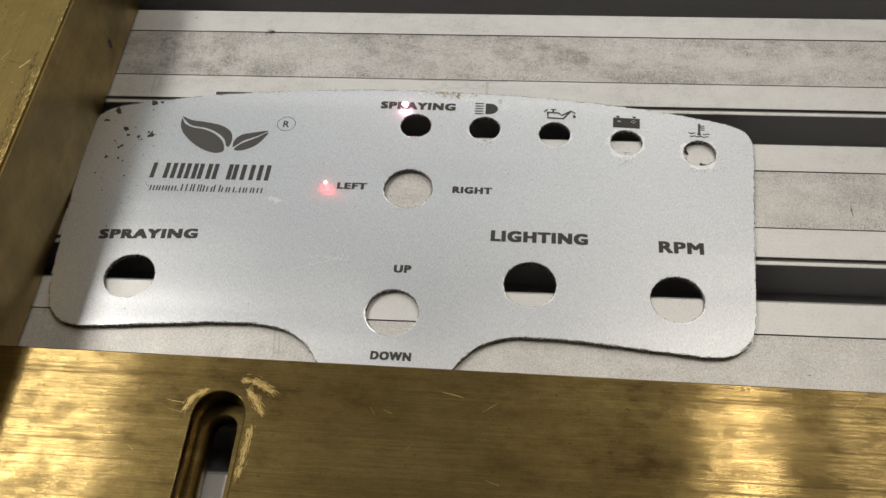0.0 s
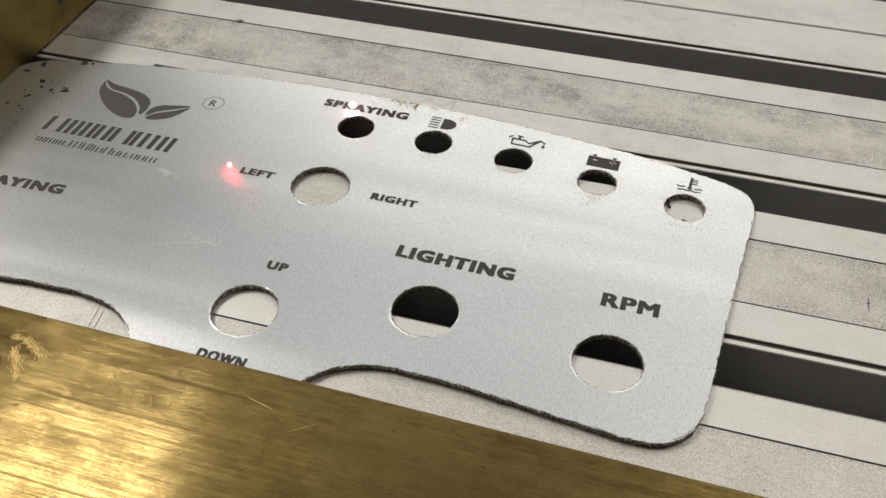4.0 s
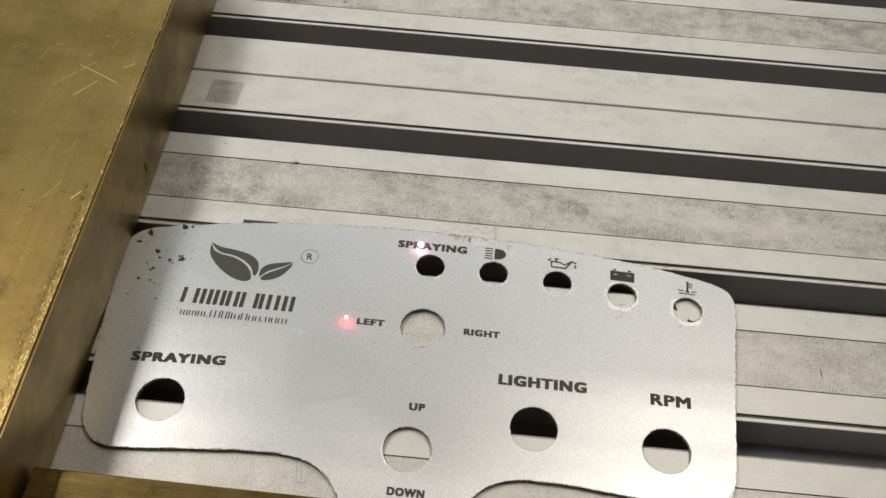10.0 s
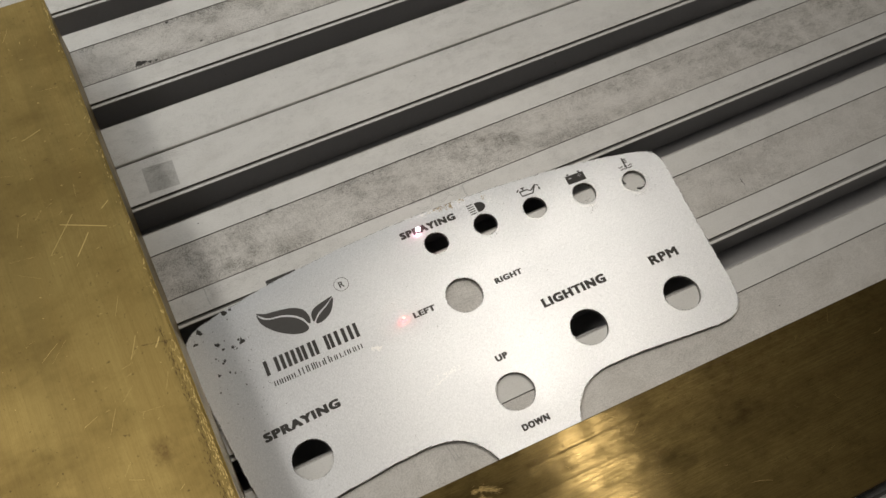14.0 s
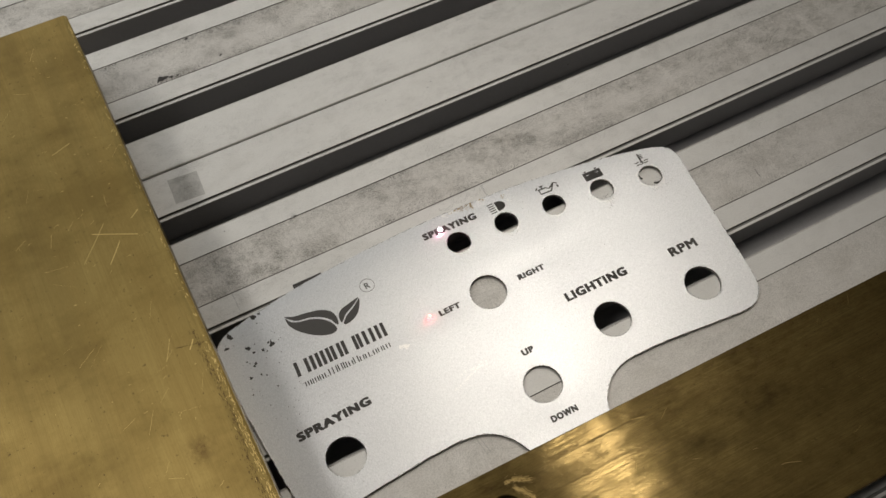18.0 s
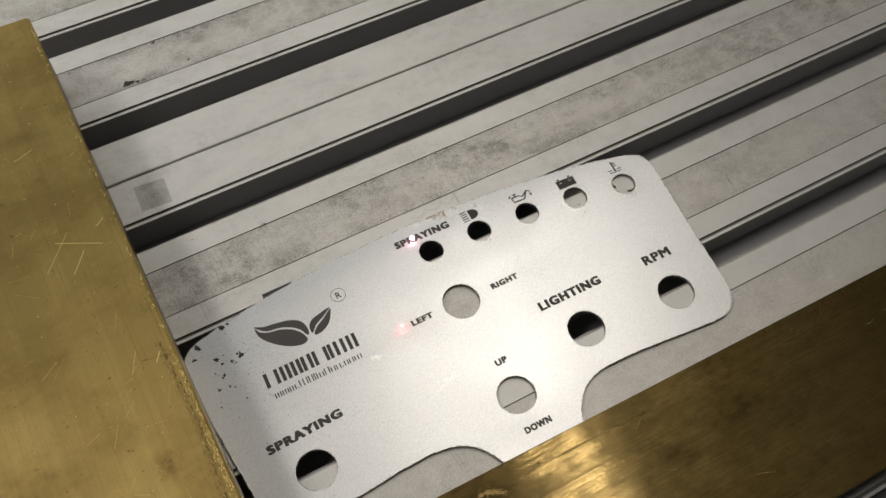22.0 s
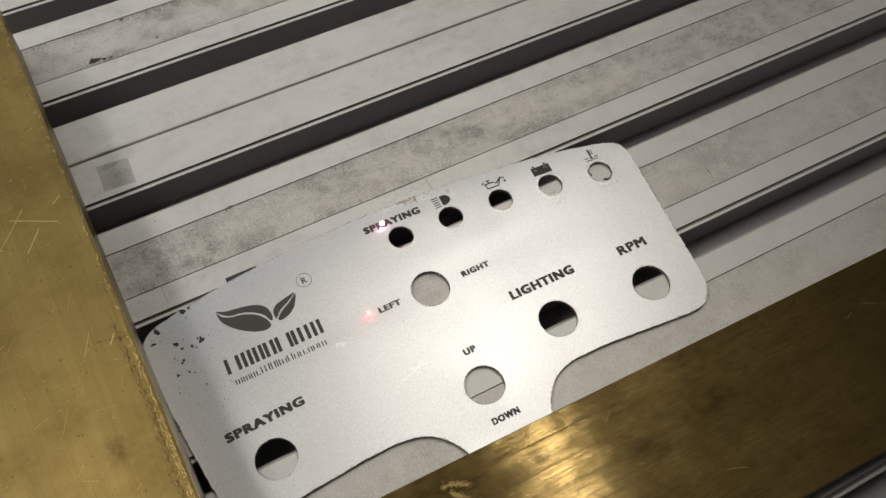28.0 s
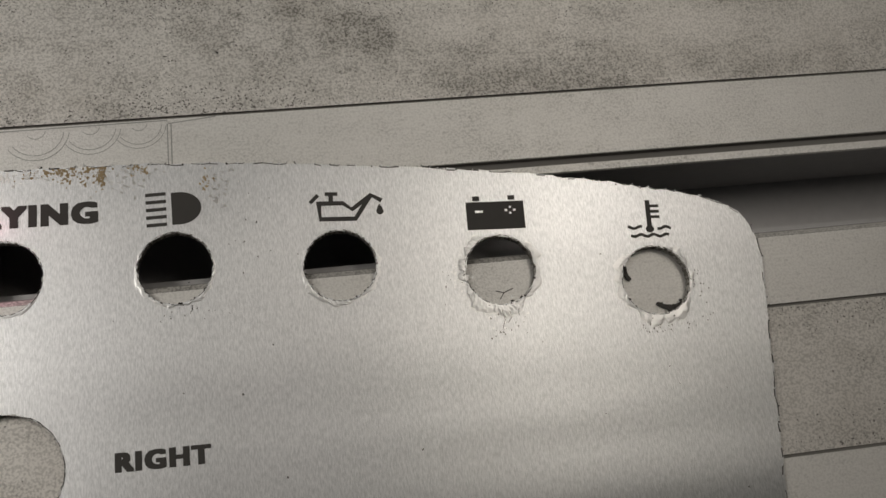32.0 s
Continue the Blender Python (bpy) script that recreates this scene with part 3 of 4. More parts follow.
def thermometer_icon():
    bm = bmesh.new()
    at = (87.85, -9.35, -4)
    patch(bm, placed([(-0.28, -1.3), (0.28, -1.3), (0.28, 2.0), (-0.28, 2.0)], *at), Z)
    patch(bm, placed([(0.5 * math.cos(a), -1.45 + 0.42 * math.sin(a)) for a in [math.pi * i / 8 for i in range(16)]], *at), Z + 0.004)
    for w in (0.0, 0.65, 1.3):
        patch(bm, placed([(0.28, w - 0.17), (1.3, w - 0.17), (1.3, w + 0.17), (0.28, w + 0.17)], *at), Z)
    for u0, u1, w in ((-2.6, -0.9, -1.25), (0.9, 2.5, -1.3), (-2.3, 2.2, -2.2)):
        n = max(8, int((u1 - u0) * 8))
        patch(bm, stroke(placed([(u0 + (u1 - u0) * i / n, w + 0.13 * math.sin((u0 + (u1 - u0) * i / n) * 2 * math.pi / 1.5)) for i in range(n + 1)], *at), 0.34), Z)
    return bm


for name, make in (("headlamp_icon", headlamp_icon), ("oil_can_icon", oil_icon), ("battery_icon", battery_icon), ("thermometer_icon", thermometer_icon)):
    part(name, make(), MARK, panel)

# chipped and burnt places of the panel
random.seed(11)
bm = bmesh.new()
for x, y, r in ((-60.4, -7.1, 1.2), (-56.6, -13.2, 0.9), (-55.8, -15.3, 0.55), (-52.9, -15.6, 0.6), (-49.9, -15.1, 1.0), (-50.6, -14.2, 0.6), (-56.6, -18.9, 0.6), (-57.3, -19.5, 0.55), (-59.6, -22.6, 0.55), (-56.4, -22.8, 0.45), (-61.0, -27.8, 0.4),
                (-55.0, -23.7, 0.35), (-53.4, -28.5, 0.3), (-51.6, -4.1, 0.9), (-49.5, -3.8, 0.5), (-62.6, -10.5, 0.7), (-58.8, -17.2, 0.3), (-54.5, -12.7, 0.25), (-51.3, -6.6, 0.3), (-52.0, -16.7, 0.4)):
    patch(bm, blob(x, y, r * 0.72, 11, 0.5, random.uniform(0.9, 1.6), random.uniform(0, 3)), Z)
for _ in range(70):
    patch(bm, blob(random.gauss(-52, 6), random.gauss(-27, 14) * 0.9, random.uniform(0.06, 0.16), 6, 0.4), Z)
for _ in range(60):
    patch(bm, blob(random.uniform(-50, 96), random.uniform(-68, -5), random.uniform(0.05, 0.13), 6, 0.4), Z)
for cx, cy, sx, sy, many in ((70.2, -20.2, 1.5, 0.9, 26), (64.6, -14.6, 1.3, 0.8, 12), (87.4, -22.0, 2.4, 0.5, 40), (92.2, -18.0, 0.5, 1.5, 14), (35.0, -15.2, 2.0, 0.4, 16), (44.0, -8.0, 2.0, 3.0, 14)):
    for _ in range(many):
        patch(bm, blob(random.gauss(cx, sx), random.gauss(cy, sy), random.uniform(0.03, 0.08), 6, 0.5, random.uniform(1, 2.2), math.pi / 2 + random.gauss(0, 0.5)), Z)
for x, y, q in ((69.4, -18.4, 2.2), (70.2, -18.6, 1.3), (71.3, -18.3, 0.9), (36.4, -14.6, 0.9)):
    patch(bm, stroke([(x, y), (x + random.uniform(-0.2, 0.2), y - q / 2), (x + random.uniform(-0.3, 0.3), y - q)], 0.07), Z)
tagged(part("chipped_paint", bm, CHIP, panel, "small dark chips and specks"), kind="stuff")

random.seed(12)
bm = bmesh.new()
layer = itertools.count()


def lift(z):
    """Thin pieces never share a plane."""
    return z + 0.00012 * (next(layer) % 200)


def burr_ring(x, y, r, grow):
    """An uneven raised lip round a hole: loops at rising radius, the middle ones highest."""
    n = 120
    wide = []
    for i in range(n):
        a = 2 * math.pi * i / n
        lobe = 0.7 - 0.45 * math.sin(a + 0.3) + 0.3 * math.sin(3 * a + x) + 0.25 * math.sin(7 * a + y) + 0.18 * math.sin(17 * a + x * y)
        wide.append(grow * max(0.12, lobe + random.uniform(-0.2, 0.2)))
    loops = []
    for f, z in ((0.05, 1.201), (0.2, 1.212), (0.45, 1.222), (0.75, 1.213), (1.0, 1.202)):
        loops.append([bm.verts.new(((x + (r + f * w) * math.cos(2 * math.pi * i / n)) * MM, (y + (r + f * w) * math.sin(2 * math.pi * i / n)) * MM, (z + (random.uniform(-0.008, 0.02) if 0.1 < f < 0.9 else 0)) * MM)) for i, w in enumerate(wide)])
    for low, high in zip(loops, loops[1:]):
        for i in range(n):
            bm.faces.new((low[i], high[i], high[(i + 1) % n], low[(i + 1) % n]))


for (x, y), r, grow in [(SMALL[4], 3.92, 0.95), (SMALL[3], 3.92, 1.0), (SMALL[2], 3.92, 0.5), (SMALL[1], 3.92, 0.4), (SMALL[0], 3.92, 0.3), (LARGE[0], 5.87, 0.2), (LARGE[1], 5.87, 0.3), (LARGE[3], 5.87, 0.35), (LARGE[4], 5.87, 0.35)]:
    burr_ring(x, y, r, grow)
for _ in range(34):
    patch(bm, blob(random.gauss(69.6, 1.3), random.gauss(-18.7, 0.6), random.uniform(0.05, 0.2), 7, 0.5), lift(1.206))
for _ in range(26):
    patch(bm, blob(random.gauss(65.2, 0.5), random.gauss(-14.6, 1.2), random.uniform(0.05, 0.16), 7, 0.5), lift(1.206))
tagged(part("scuffed_rim", bm, SCUFF, panel, "pale scuffed rims round the holes"), kind="stuff")

bm = bmesh.new()
for cx, cy, sx, sy, many in ((23.4, 1.2, 1.8, 0.3, 70), (27.6, 0.6, 0.35, 0.8, 60), (25.6, 0.2, 1.2, 0.5, 20), (31.4, 0.9, 0.6, 0.3, 24), (39.0, -0.6, 0.6, 1.0, 16)):
    for _ in range(many):
        x = random.gauss(cx, sx)
        patch(bm, blob(x, min(random.gauss(cy, sy), 1.75 - abs(x - 17) * 0.03), random.uniform(0.04, 0.16), 8, 0.6, random.uniform(1, 2.2), random.uniform(-1.5, 1.5)), lift(1.206))
tagged(part("rust_crust", bm, RUST, panel, "brown crust along the top edge"), kind="stuff")

bm = bmesh.new()
edge_line = panel_outline()
for _ in range(1900):
    x, y = random.choice(edge_line)
    crumb(bm, x / MM + random.gauss(0, 0.08), y / MM + random.gauss(0, 0.08), 0.75 + random.random() * 0.45, random.uniform(0.05, 0.12))
for (x, y), r in [(p, 3.95) for p in SMALL] + [(p, 5.92) for p in LARGE]:
    for _ in range(26):
        a = random.uniform(0, 2 * math.pi)
        crumb(bm, x + r * math.cos(a), y + r * math.sin(a), 0.8 + random.random() * 0.4, random.uniform(0.05, 0.14))
scorch = bmesh.new()
for _ in range(500):
    x, y = random.choice(edge_line)
    crumb(scorch, x / MM + random.gauss(0, 0.07), y / MM + random.gauss(0, 0.07), 0.9 + random.random() * 0.3, random.uniform(0.05, 0.13))
for (x, y), r in [(p, 3.9) for p in SMALL] + [(p, 5.85) for p in LARGE]:
    for _ in range(30):
        a = random.uniform(0, 2 * math.pi)
        crumb(scorch, x + r * math.cos(a), y + r * math.sin(a), 0.8 + random.random() * 0.35, random.uniform(0.06, 0.16))
for hole, r, a, q in ((4, 3.75, -0.95, 0.32), (4, 3.7, -1.25, 0.28), (4, 3.65, -0.75, 0.22), (4, 3.75, 2.9, 0.3), (4, 3.8, 2.6, 0.24), (3, 3.75, -1.3, 0.26), (3, 3.8, -1.0, 0.2), (1, 3.8, -0.7, 0.2), (0, 3.8, 3.5, 0.22)):
    crumb(scorch, SMALL[hole][0] + r * math.cos(a), SMALL[hole][1] + r * math.sin(a), 0.45, q)
for (x, y), r in [(p, 3.9) for p in SMALL] + [(p, 5.85) for p in LARGE]:
    n = 84
    for i in range(n):
        if random.random() < 0.66:
            w = r + random.uniform(0.05, 0.14)
            patch(scorch, [(x + q * math.cos(2 * math.pi * k / n), y + q * math.sin(2 * math.pi * k / n)) for q, k in ((r + 0.03, i), (w, i), (w, i + 1), (r + 0.03, i + 1))], lift(1.226))
for (xa, ya), (xb, yb) in zip(edge_line, edge_line[1:]):
    size = math.hypot(xb - xa, yb - ya)
    if random.random() < 0.55 and size > 0:
        w = random.uniform(0.06, 0.2)
        u, v = (yb - ya) / size * w, -(xb - xa) / size * w
        patch(scorch, [(xa / MM + u * 0.2, ya / MM + v * 0.2), (xb / MM + u * 0.2, yb / MM + v * 0.2), (xb / MM + u, yb / MM + v), (xa / MM + u, ya / MM + v)], lift(1.206))
tagged(part("scorch", scorch, CHIP, panel, "dark crumbs along the cut edges"), kind="stuff")
tagged(part("edge_burr", bm, SCUFF, panel, "tiny bright burrs along the cut edges"), kind="stuff")

bm = bmesh.new()
for _ in range(70):
    u = random.random()
    patch(bm, blob(-15.6 + 2.2 * u + random.gauss(0, 0.25), -34.0 - 0.9 * u + random.gauss(0, 0.3), random.uniform(0.05, 0.2), 8, 0.5, 1.8, random.uniform(-0.8, 0.4)), lift(1.206))
for _ in range(60):
    u = random.random()
    patch(bm, blob(-7.2 + 11 * u, -54.2 + 3.7 * u + random.gauss(0, 0.35) * (1 - u), random.uniform(0.02, 0.06), 6, 0.5, 9, 0.33 + random.gauss(0, 0.05)), lift(1.206))
for cx, cy, sx, sy, many in ((30.5, 0.0, 1.6, 0.8, 70), (20.0, 0.9, 3.0, 0.5, 60), (40.0, -2.0, 0.9, 1.8, 40), (0.8, -50.8, 2.6, 0.5, 70)):
    for _ in range(many):
        patch(bm, blob(random.gauss(cx, sx), random.gauss(cy, sy), random.uniform(0.04, 0.15), 7, 0.5, random.uniform(1, 2.5), random.uniform(0, 3)), lift(1.206))
tagged(part("rubbed_film", bm, GLUE, panel, "rubbed pale spots"), kind="stuff")

# ---------------------------------------------------------------- brass
BAR_TOP = 11.5


def slot_loop(x, y0, y1, r, n=16):
    a = [(x + r * math.cos(math.pi * i / n), y1 - r + r * math.sin(math.pi * i / n)) for i in range(n + 1)]
    b = [(x - r * math.cos(math.pi * i / n), y0 + r - r * math.sin(math.pi * i / n)) for i in range(n + 1)]
    return [(p * MM, q * MM) for p, q in a + b]


def rect(x0, x1, y0, y1):
    return [(x0 * MM, y0 * MM), (x1 * MM, y0 * MM), (x1 * MM, y1 * MM), (x0 * MM, y1 * MM)]


bm = sheet([rect(-64.6, 250, -25, 25), slot_loop(-13.7, -22, 17.4, 5.2)], 6.0 * MM, BAR_TOP * MM, 0.3 * MM)
low = sheet([rect(-64.6, 250, -25, 25), slot_loop(-13.9, -19, 14.8, 2.9)], 1.27 * MM, 6.0 * MM)
me = bpy.data.meshes.new("low")
low.to_mesh(me)
low.free()
bm.from_mesh(me)
bpy.data.meshes.remove(me)
bar = tagged(part("brass_bar", bm, BRASS_X), "flat brushed brass bar with a rounded slot", "metal bar")
bar.matrix_world = pose(0, -0.1074, 0, 0, 0, -0.8)

bm = bmesh.new()
box(bm, -0.085, 0, -0.26, 0.1145, 0, 0.029)
bmesh.ops.bevel(bm, geom=bm.edges[:], offset=0.0006, segments=2, affect="EDGES")
block = tagged(part("brass_block", bm, BRASS_Y), "thick scratched brass block used as a fence on the table", "metal block")
block.matrix_world = pose(-0.0654, 0, 0, 0, 0, 0.1)

# worn places of the brass
random.seed(21)
bm = bmesh.new()
for a, b, w in (((-83.7, 27.6), (-71.9, 21.7), 0.22), ((-82.0, 15.6), (-77.2, 21.9), 0.2), ((-71.6, 27.9), (-69.2, 29.8), 0.2), ((-88.5, 19.1), (-79.6, 29.6), 0.12), ((-71.2, -19.6), (-69.4, -17.0), 0.3), ((-86, 60), (-80, 62), 0.15), ((-78, -20), (-75, -14), 0.12)):
    patch(bm, stroke([a, ((a[0] + b[0]) / 2 + 0.1, (a[1] + b[1]) / 2), b], w), 29.03)
for _ in range(40):
    patch(bm, blob(random.uniform(-110, -70), random.uniform(-80, 100), random.uniform(0.05, 0.12), 6, 0.4, random.uniform(1, 4), random.uniform(-0.4, 0.4)), 29.03)
for _ in range(120):
    patch(bm, blob(-65.9 - abs(random.gauss(0, 0.5)), random.uniform(-90, 110), random.uniform(0.05, 0.14), 6, 0.4, random.uniform(1.5, 6), 1.57 + random.gauss(0, 0.3)), lift(29.01))
for _ in range(40):
    x, y, a, q = random.uniform(-105, -69), random.uniform(-70, 105), random.gauss(0.6, 0.7), random.uniform(1, 7)
    patch(bm, stroke([(x, y), (x + q * math.cos(a), y + q * math.sin(a))], random.uniform(0.03, 0.07)), lift(29.01))
for _ in range(46):
    x, y, q = random.uniform(-110, -67), random.uniform(-80, 110), random.uniform(0.4, 2.2)
    patch(bm, stroke([(x, y), (x + q * random.uniform(-0.3, 1), y + q * random.uniform(-0.2, 0.6))], random.uniform(0.05, 0.12)), lift(29.01))
# gleam of the rounded east edge, painted as long bright flecks
for _ in range(260):
    y = random.uniform(-85, -20)
    patch(bm, blob(-66.0 - abs(random.gauss(0, 0.9)), y, random.uniform(0.03, 0.09), 6, 0.4, random.uniform(3, 12), 1.57 + random.gauss(0, 0.12)), lift(29.01))
marks = tagged(part("scratch_and_gleam", bm, BRASS_BRIGHT, None, "bright scratches, and flecks painting the gleam of the east edge"), kind="stuff")
marks.parent = block
marks.matrix_parent_inverse = block.matrix_basis.inverted()
bm = bmesh.new()
for _ in range(420):
    y = random.uniform(-84, -14)
    x = -68.0 + 0.35 * math.sin(y * 0.13) + random.gauss(0, 0.28) - (0.9 if random.random() < 0.25 else 0)
    patch(bm, blob(x, y, random.uniform(0.03, 0.09), 6, 0.4, random.uniform(3, 10), 1.57 + random.gauss(0, 0.15)), lift(29.012))
for _ in range(60):
    u = random.random()
    patch(bm, blob(-74.5 + 7.5 * u, -17.5 - 1.6 * u + random.gauss(0, 0.08), random.uniform(0.02, 0.06), 6, 0.4, 5, -0.2), lift(29.012))
grime = tagged(part("tarnish", bm, BRASS_TARNISH, None, "dark grime along the worn edge"), kind="stuff")
grime.parent = block
grime.matrix_parent_inverse = block.matrix_basis.inverted()
bm = bmesh.new()
bmesh.ops.create_circle(bm, cap_ends=True, segments=14, radius=0.9 * MM, matrix=pose(-0.06536, 0.0106, 0.0078, 0, 90, 0) @ Matrix.Diagonal((1.8, 1, 1, 1)))
dent = part("dent", bm, CHIP, None, "small dark dent in the side")
dent.parent = block
dent.matrix_parent_inverse = block.matrix_basis.inverted()

bm = bmesh.new()


def fade(pts, w):
    """A stroke that thins out at both ends, in mm."""
    smooth = rounded(pts + pts[-2:0:-1], 4)[:(len(pts) - 1) * 4 + 1]
    n = len(smooth) - 1
    left, right = [], []
    for i, p in enumerate(smooth):
        a, b = Vector(smooth[max(i - 1, 0)]), Vector(smooth[min(i + 1, n)])
        d = (b - a).normalized()
        h = w / 2 * (0.25 + 0.75 * math.sin(math.pi * (0.08 + 0.84 * i / n))) * random.uniform(0.85, 1.15)
        left.append((p[0] - d.y * h, p[1] + d.x * h))
        right.append((p[0] + d.y * h, p[1] - d.x * h))
    return left + right[::-1]


def smear(bm, pts, w, many):
    """Small flecks strewn along a line, densest at its middle."""
    for _ in range(many):
        u = random.random() * (len(pts) - 1)
        k = min(int(u), len(pts) - 2)
        (xa, ya), (xb, yb) = pts[k], pts[k + 1]
        x, y = xa + (xb - xa) * (u - k), ya + (yb - ya) * (u - k)
        turn = math.atan2(yb - ya, xb - xa)
        patch(bm, blob(x + random.gauss(0, w * 0.26), y + random.gauss(0, w * 0.26), random.uniform(0.025, 0.06), 6, 0.4, random.uniform(6, 16), turn + random.gauss(0, 0.25)), lift(11.515))


for pts, w in (([(-10.0, -87.3), (-7.4, -87.6), (-5.2, -88.4), (-3.4, -89.5)], 1.7), ([(-8.4, -89.6), (-6.6, -91.4), (-5.0, -94.2)], 1.5), ([(-6.6, -97.2), (-6.8, -101.5), (-7.4, -107.5)], 1.3), ([(-17.0, -89.6), (-19.4, -91.4), (-20.6, -94.0)], 1.1)):
    smear(bm, pts, w, 170)
for x0, y0 in ((-24.5, -92), (30, -88), (118, -97), (126, -96), (132, -99), (60, -118)):
    patch(bm, fade([(x0, y0), (x0 + 2, y0 - 0.4), (x0 + random.uniform(3, 6), y0 - random.uniform(-1, 2))], 0.12), lift(11.515))
for _ in range(24):
    x0, y0, a, q = random.uniform(-55, 150), random.uniform(-130, -86), random.gauss(0, 0.7), random.uniform(0.6, 4)
    patch(bm, stroke([(x0, y0), (x0 + q * math.cos(a), y0 + q * math.sin(a))], random.uniform(0.03, 0.06)), lift(11.515))
polish = tagged(part("polished_smudge", bm, BRASS_WORN, None, "bright rubbed marks"), kind="stuff")
polish.parent = bar
polish.matrix_parent_inverse = bar.matrix_basis.inverted()
bm = bmesh.new()
for pts, w in (([(-23.6, -88.2), (-24.4, -90.2), (-23.9, -92.4)], 1.2), ([(-26.5, -90), (-26.7, -91), (-26.8, -92)], 0.8), ([(18.6, -86.0), (17.6, -88.6), (16.4, -91.2)], 0.22), ([(72.6, -84.0), (74.2, -87.2), (73.4, -90.4), (70.6, -92.6)], 1.5), ([(66.5, -84.4), (69.5, -84.6), (72.8, -84.9)], 0.9), ([(30, -83.2), (38, -83.5), (46, -83.5)], 0.6), ([(84, -84.4), (92, -84.7), (101, -84.6)], 0.7)):
    smear(bm, pts, w, 50 if w > 0.3 else 14)
for x0, y0, r in ((9.2, -87.2, 0.25), (40.5, -84.6, 0.3), (60.2, -85.2, 0.25), (-2.0, -98.5, 0.3), (72.4, -84.7, 0.35), (25.5, -95.2, 0.2), (98.0, -88.5, 0.25)):
    patch(bm, blob(x0, y0, r, 9, 0.4, 1.6, random.uniform(0, 3)), lift(11.515))
stain = tagged(part("tarnish", bm, BRASS_TARNISH, None, "dark tarnish stains"), kind="stuff")
stain.parent = bar
stain.matrix_parent_inverse = bar.matrix_basis.inverted()

# marks on the table
random.seed(31)
bm = bmesh.new()
patch(bm, [(-57.9, 56.9), (-47.8, 56.1), (-48.4, 46.0), (-58.4, 46.8)], 0.02)
part("etched_square", bm, ETCH, table, "square grey etched patch")
bm = bmesh.new()
for x, r in ((20.6, 3.6), (26.4, 3.3), (31.6, 3.0)):
    for q in (r, r * 0.84, r * 0.3):
        patch(bm, stroke([(x + q * math.cos(math.pi * (1.2 + 0.75 * i / 14)), 6.9 + q * math.sin(math.pi * (1.2 + 0.75 * i / 14))) for i in range(15)], 0.07), 0.02)
for pts in ([(34.7, 6.6), (34.6, 1.6)], [(35.1, 6.6), (35.0, 1.6)], [(-54.4, 19.2), (-54.2, 0.8)], [(-8.9, -68.6), (-8.1, -75.6)], [(-7.6, -70.6), (-7.0, -75.0)], [(34.8, 6.6), (40.0, 7.1)], [(16, 6.9), (34.7, 7.0)]):
    patch(bm, stroke(pts, 0.12), 0.02)
tagged(part("faint_etching", bm, SMUDGE, table, "faint etched lines"), kind="stuff")
bm = bmesh.new()
for x, y, r in ((-45.2, 99.4, 1.1), (-43.6, 99.2, 0.7), (-41.4, 98.7, 0.5), (-39.2, 98.4, 0.35), (-30.5, 113.2, 0.4), (-22.0, 100.2, 0.35), (121.0, -31.9, 0.2)):
    patch(bm, rounded(blob(x, y, r, 12, 0.35, 1.6, 0.3), 3), 0.02 if y > 0 else -0.04)
patch(bm, stroke([(121.1, -30.4), (121.0, -32.0), (121.1, -33.6)], 0.16), -0.03)
for _ in range(50):
    patch(bm, blob(random.uniform(-60, 150), random.uniform(-90, 120), random.uniform(0.07, 0.2), 6, 0.5), 0.015)
for x, y, q in ((86.0, -21.2, 1.0), (89.6, -19.3, 0.6), (84.6, -16.9, 0.5)):
    patch(bm, blob(x, y, 0.45 * q, 9, 0.5, 2.2, 0.5), lift(-0.05))
tagged(part("grime", bm, CHIP, table, "dark stains and specks"), kind="stuff")
bm = bmesh.new()
for land in (-82.65, -37.65, 7.35, 97.35, 142.35):
    south, north = land + 0.35, land + 16.8 - 0.35
    heavy = land > 0
    for _ in range(10000 if heavy else 3000):
        x = random.uniform(-64, 130)
        if math.sin(x * 0.09 + land) + 0.7 * math.sin(x * 0.23 + land * 1.7) < random.uniform(-1.2, 1.6):
            continue
        into = min(15.0, random.expovariate(0.3 if heavy else 0.8))
        y = north - into if random.random() < 0.62 else south + into
        patch(bm, blob(x, y, random.uniform(0.03, 0.085), 5, 0.4, random.uniform(1, 1.6), random.uniform(0, 3)), lift(-0.055))
for land, x0, x1, many in ((97.35, -62, 40, 900), (7.35, -30, 45, 360), (142.35, -60, 20, 300)):
    for _ in range(many):
        x, north = random.uniform(x0, x1), random.random() < 0.65
        if math.sin(x * 0.31 + land) + math.sin(x * 0.83) < random.uniform(-1.6, 1.2):
            continue
        y = land + (16.7 - random.expovariate(2.2) if north else 0.15 + random.expovariate(2.6))
        patch(bm, blob(x, y, random.uniform(0.04, 0.12), 6, 0.5, random.uniform(1, 2.4), random.gauss(0, 0.3)), lift(-0.05))
for land, x0, x1, many in ((97.35, -64, -10, 5200), (97.35, -10, 60, 2600), (7.35, -10, 52, 3600), (142.35, -64, 30, 6000), (-37.65, 95, 140, 1200)):
    for _ in range(many):
        x = random.uniform(x0, x1)
        if math.sin(x * 0.17 + land) + 0.8 * math.sin(x * 0.41 + 1.3) < random.uniform(-1.5, 1.3):
            continue
        into = random.expovariate(0.55)
        y = land + (16.5 - into if random.random() < 0.55 else 0.4 + into)
        if land + 0.3 < y < land + 16.5:
            patch(bm, blob(x, y, random.uniform(0.03, 0.10), 5, 0.5, random.uniform(1, 2.0), random.uniform(0, 3)), lift(-0.054))
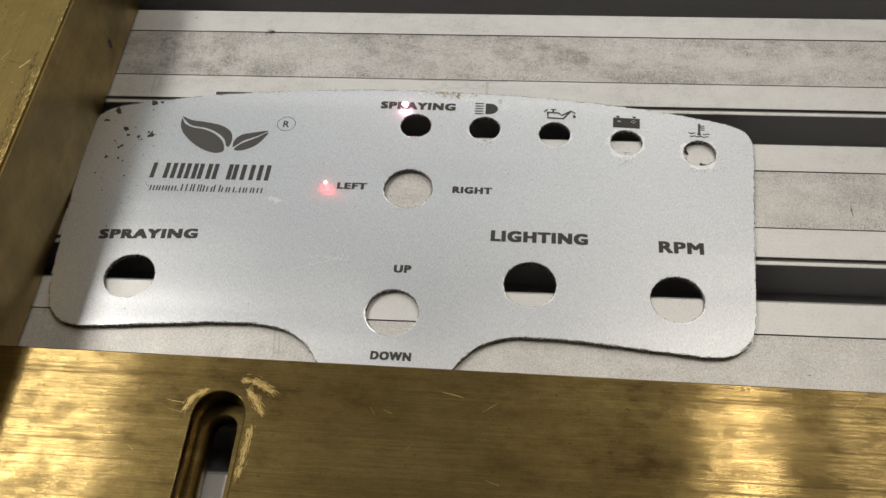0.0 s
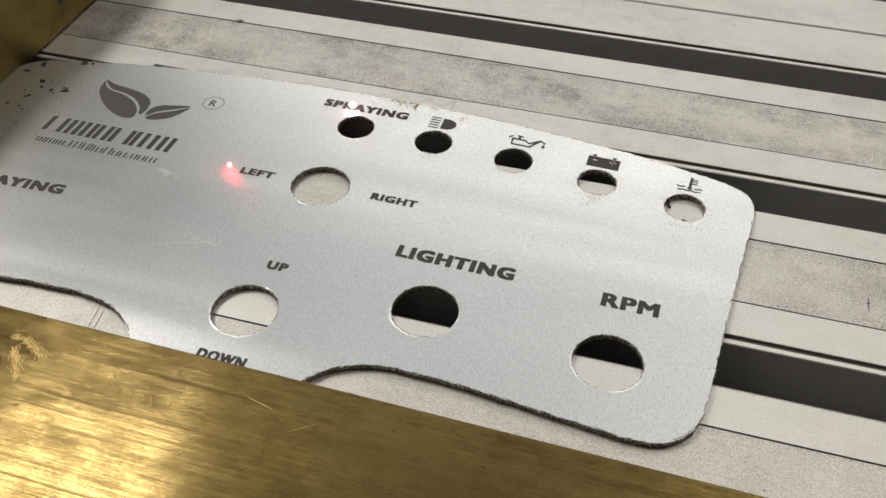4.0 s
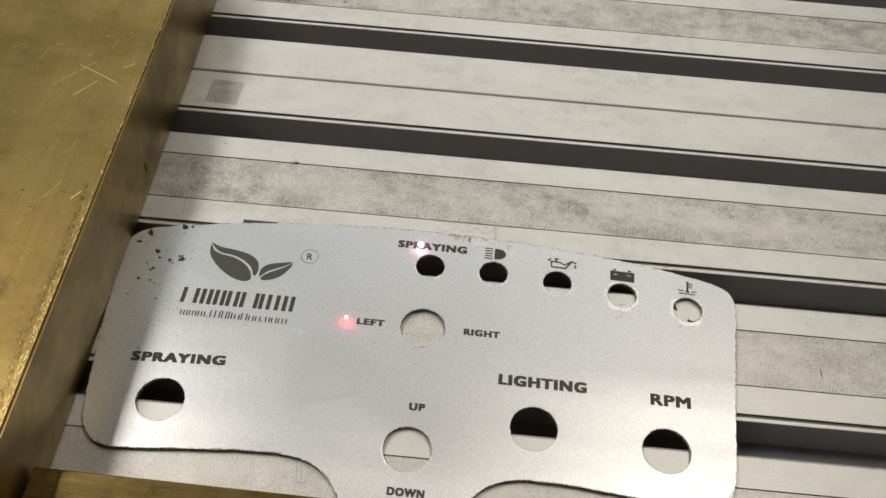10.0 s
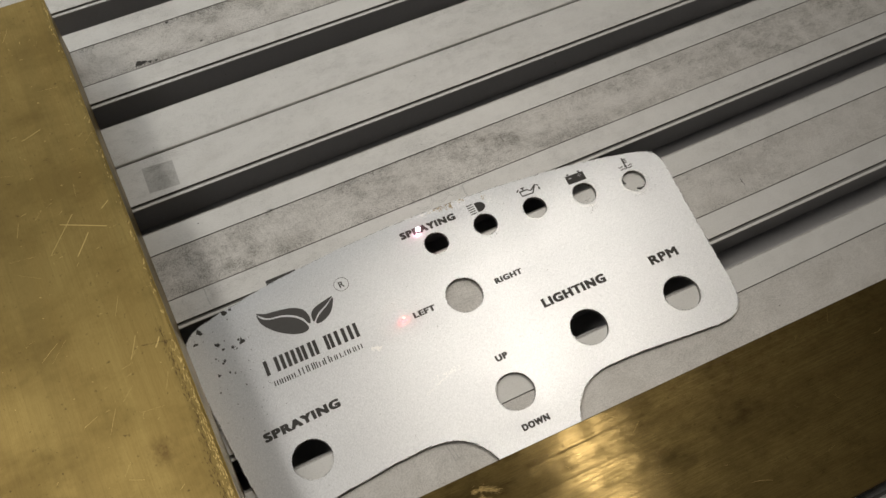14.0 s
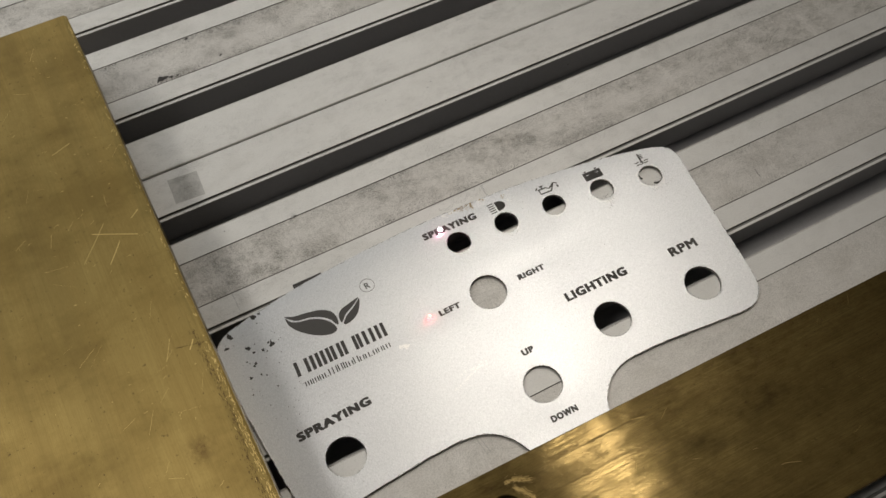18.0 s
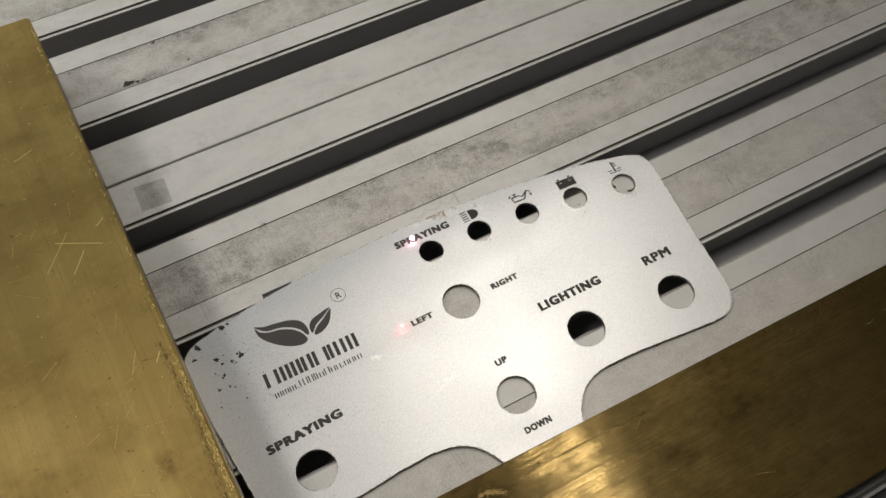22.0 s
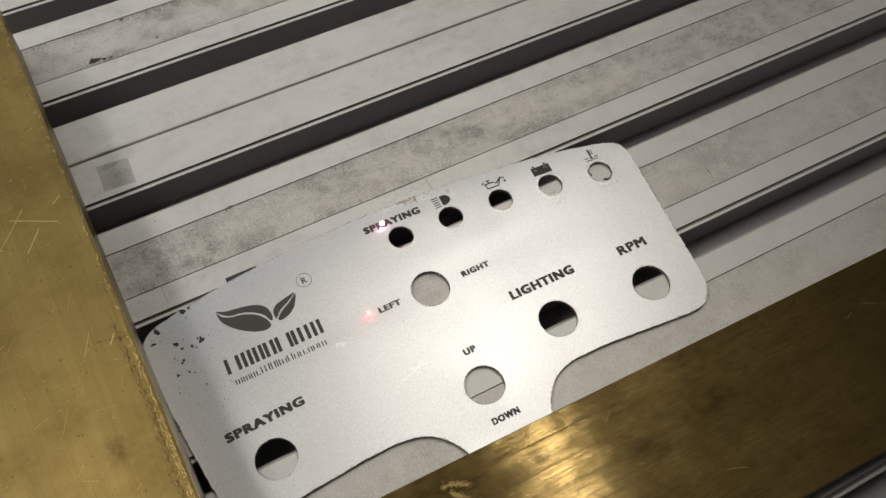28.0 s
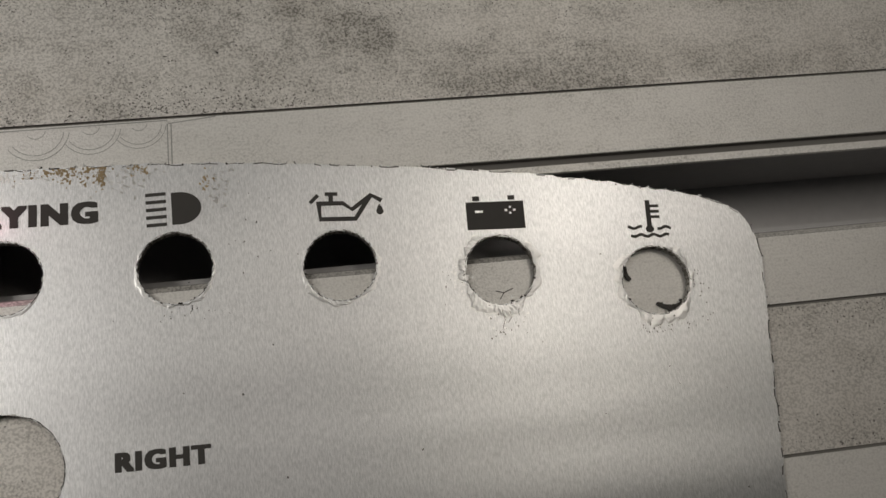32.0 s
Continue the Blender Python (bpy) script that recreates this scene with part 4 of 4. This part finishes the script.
tagged(part("soot", bm, SOOT, table, "fine grey soot"), kind="stuff")

bm = bmesh.new()
crumb(bm, -26.2, 24.5, 0.0, 0.75)
crumb(bm, -25.2, 24.7, 0.0, 0.45)
tagged(part("metal_crumb", bm, CRUMB), "pale metal crumb lying on the table", "debris")
bm = bmesh.new()
box(bm, -0.0363, -0.0265, -0.0012, 0.0009, 0.0002, 0.0006)
tagged(part("metal_sliver", bm, CHIP), "dark metal sliver beside the panel's top edge", "debris")

for pts, w in (([(87.4, -19.2), (88.4, -19.75), (89.6, -19.8), (90.3, -19.4)], 0.55), ([(84.4, -14.7), (84.3, -15.6), (84.8, -16.3)], 0.5)):
    bm = sheet([[(x * MM, y * MM) for x, y in fade(pts, w)]], 0.02 * MM, 0.35 * MM)
    tagged(part("metal_shaving", bm, CHIP), "dark curled metal shaving under a hole of the panel", "debris", "shavings under the panel")
bm = bmesh.new()
for pts in ([(69.6, -17.0), (70.1, -16.3), (71.2, -15.9)], [(70.1, -16.3), (69.2, -16.0)]):
    patch(bm, stroke(pts, 0.1), 0.03)
tagged(part("hair_scratch", bm, CHIP, table, "thin dark scratch"), kind="stuff")

# the engraving spark and the red pointer
def light_point(name, x, y, r, material, colour, watts, label):
    bm = bmesh.new()
    v = bmesh.ops.create_icosphere(bm, subdivisions=2, radius=r * MM)["verts"]
    bmesh.ops.scale(bm, vec=(1, 1, 0.5), verts=v)
    bmesh.ops.translate(bm, vec=(x * MM, y * MM, (1.25 + r * 0.5) * MM), verts=v)
    tagged(part(name, bm, material), label, "laser light")
    data = bpy.data.lights.new(name + "_light", "POINT")
    data.energy, data.color, data.shadow_soft_size = watts, colour, 0.0008
    new(name + "_light", data).location = (x * MM, y * MM, 3.4 * MM)


light_point("laser_spark", 14.2, -3.1, 0.8, SPARK, (1.0, 0.4, 0.6), 0.0006, "bright white spark where the laser engraves")
light_point("pointer_dot", -2.9, -29.0, 0.5, POINTER, (1.0, 0.01, 0.02), 0.0005, "red laser pointer dot on the panel")
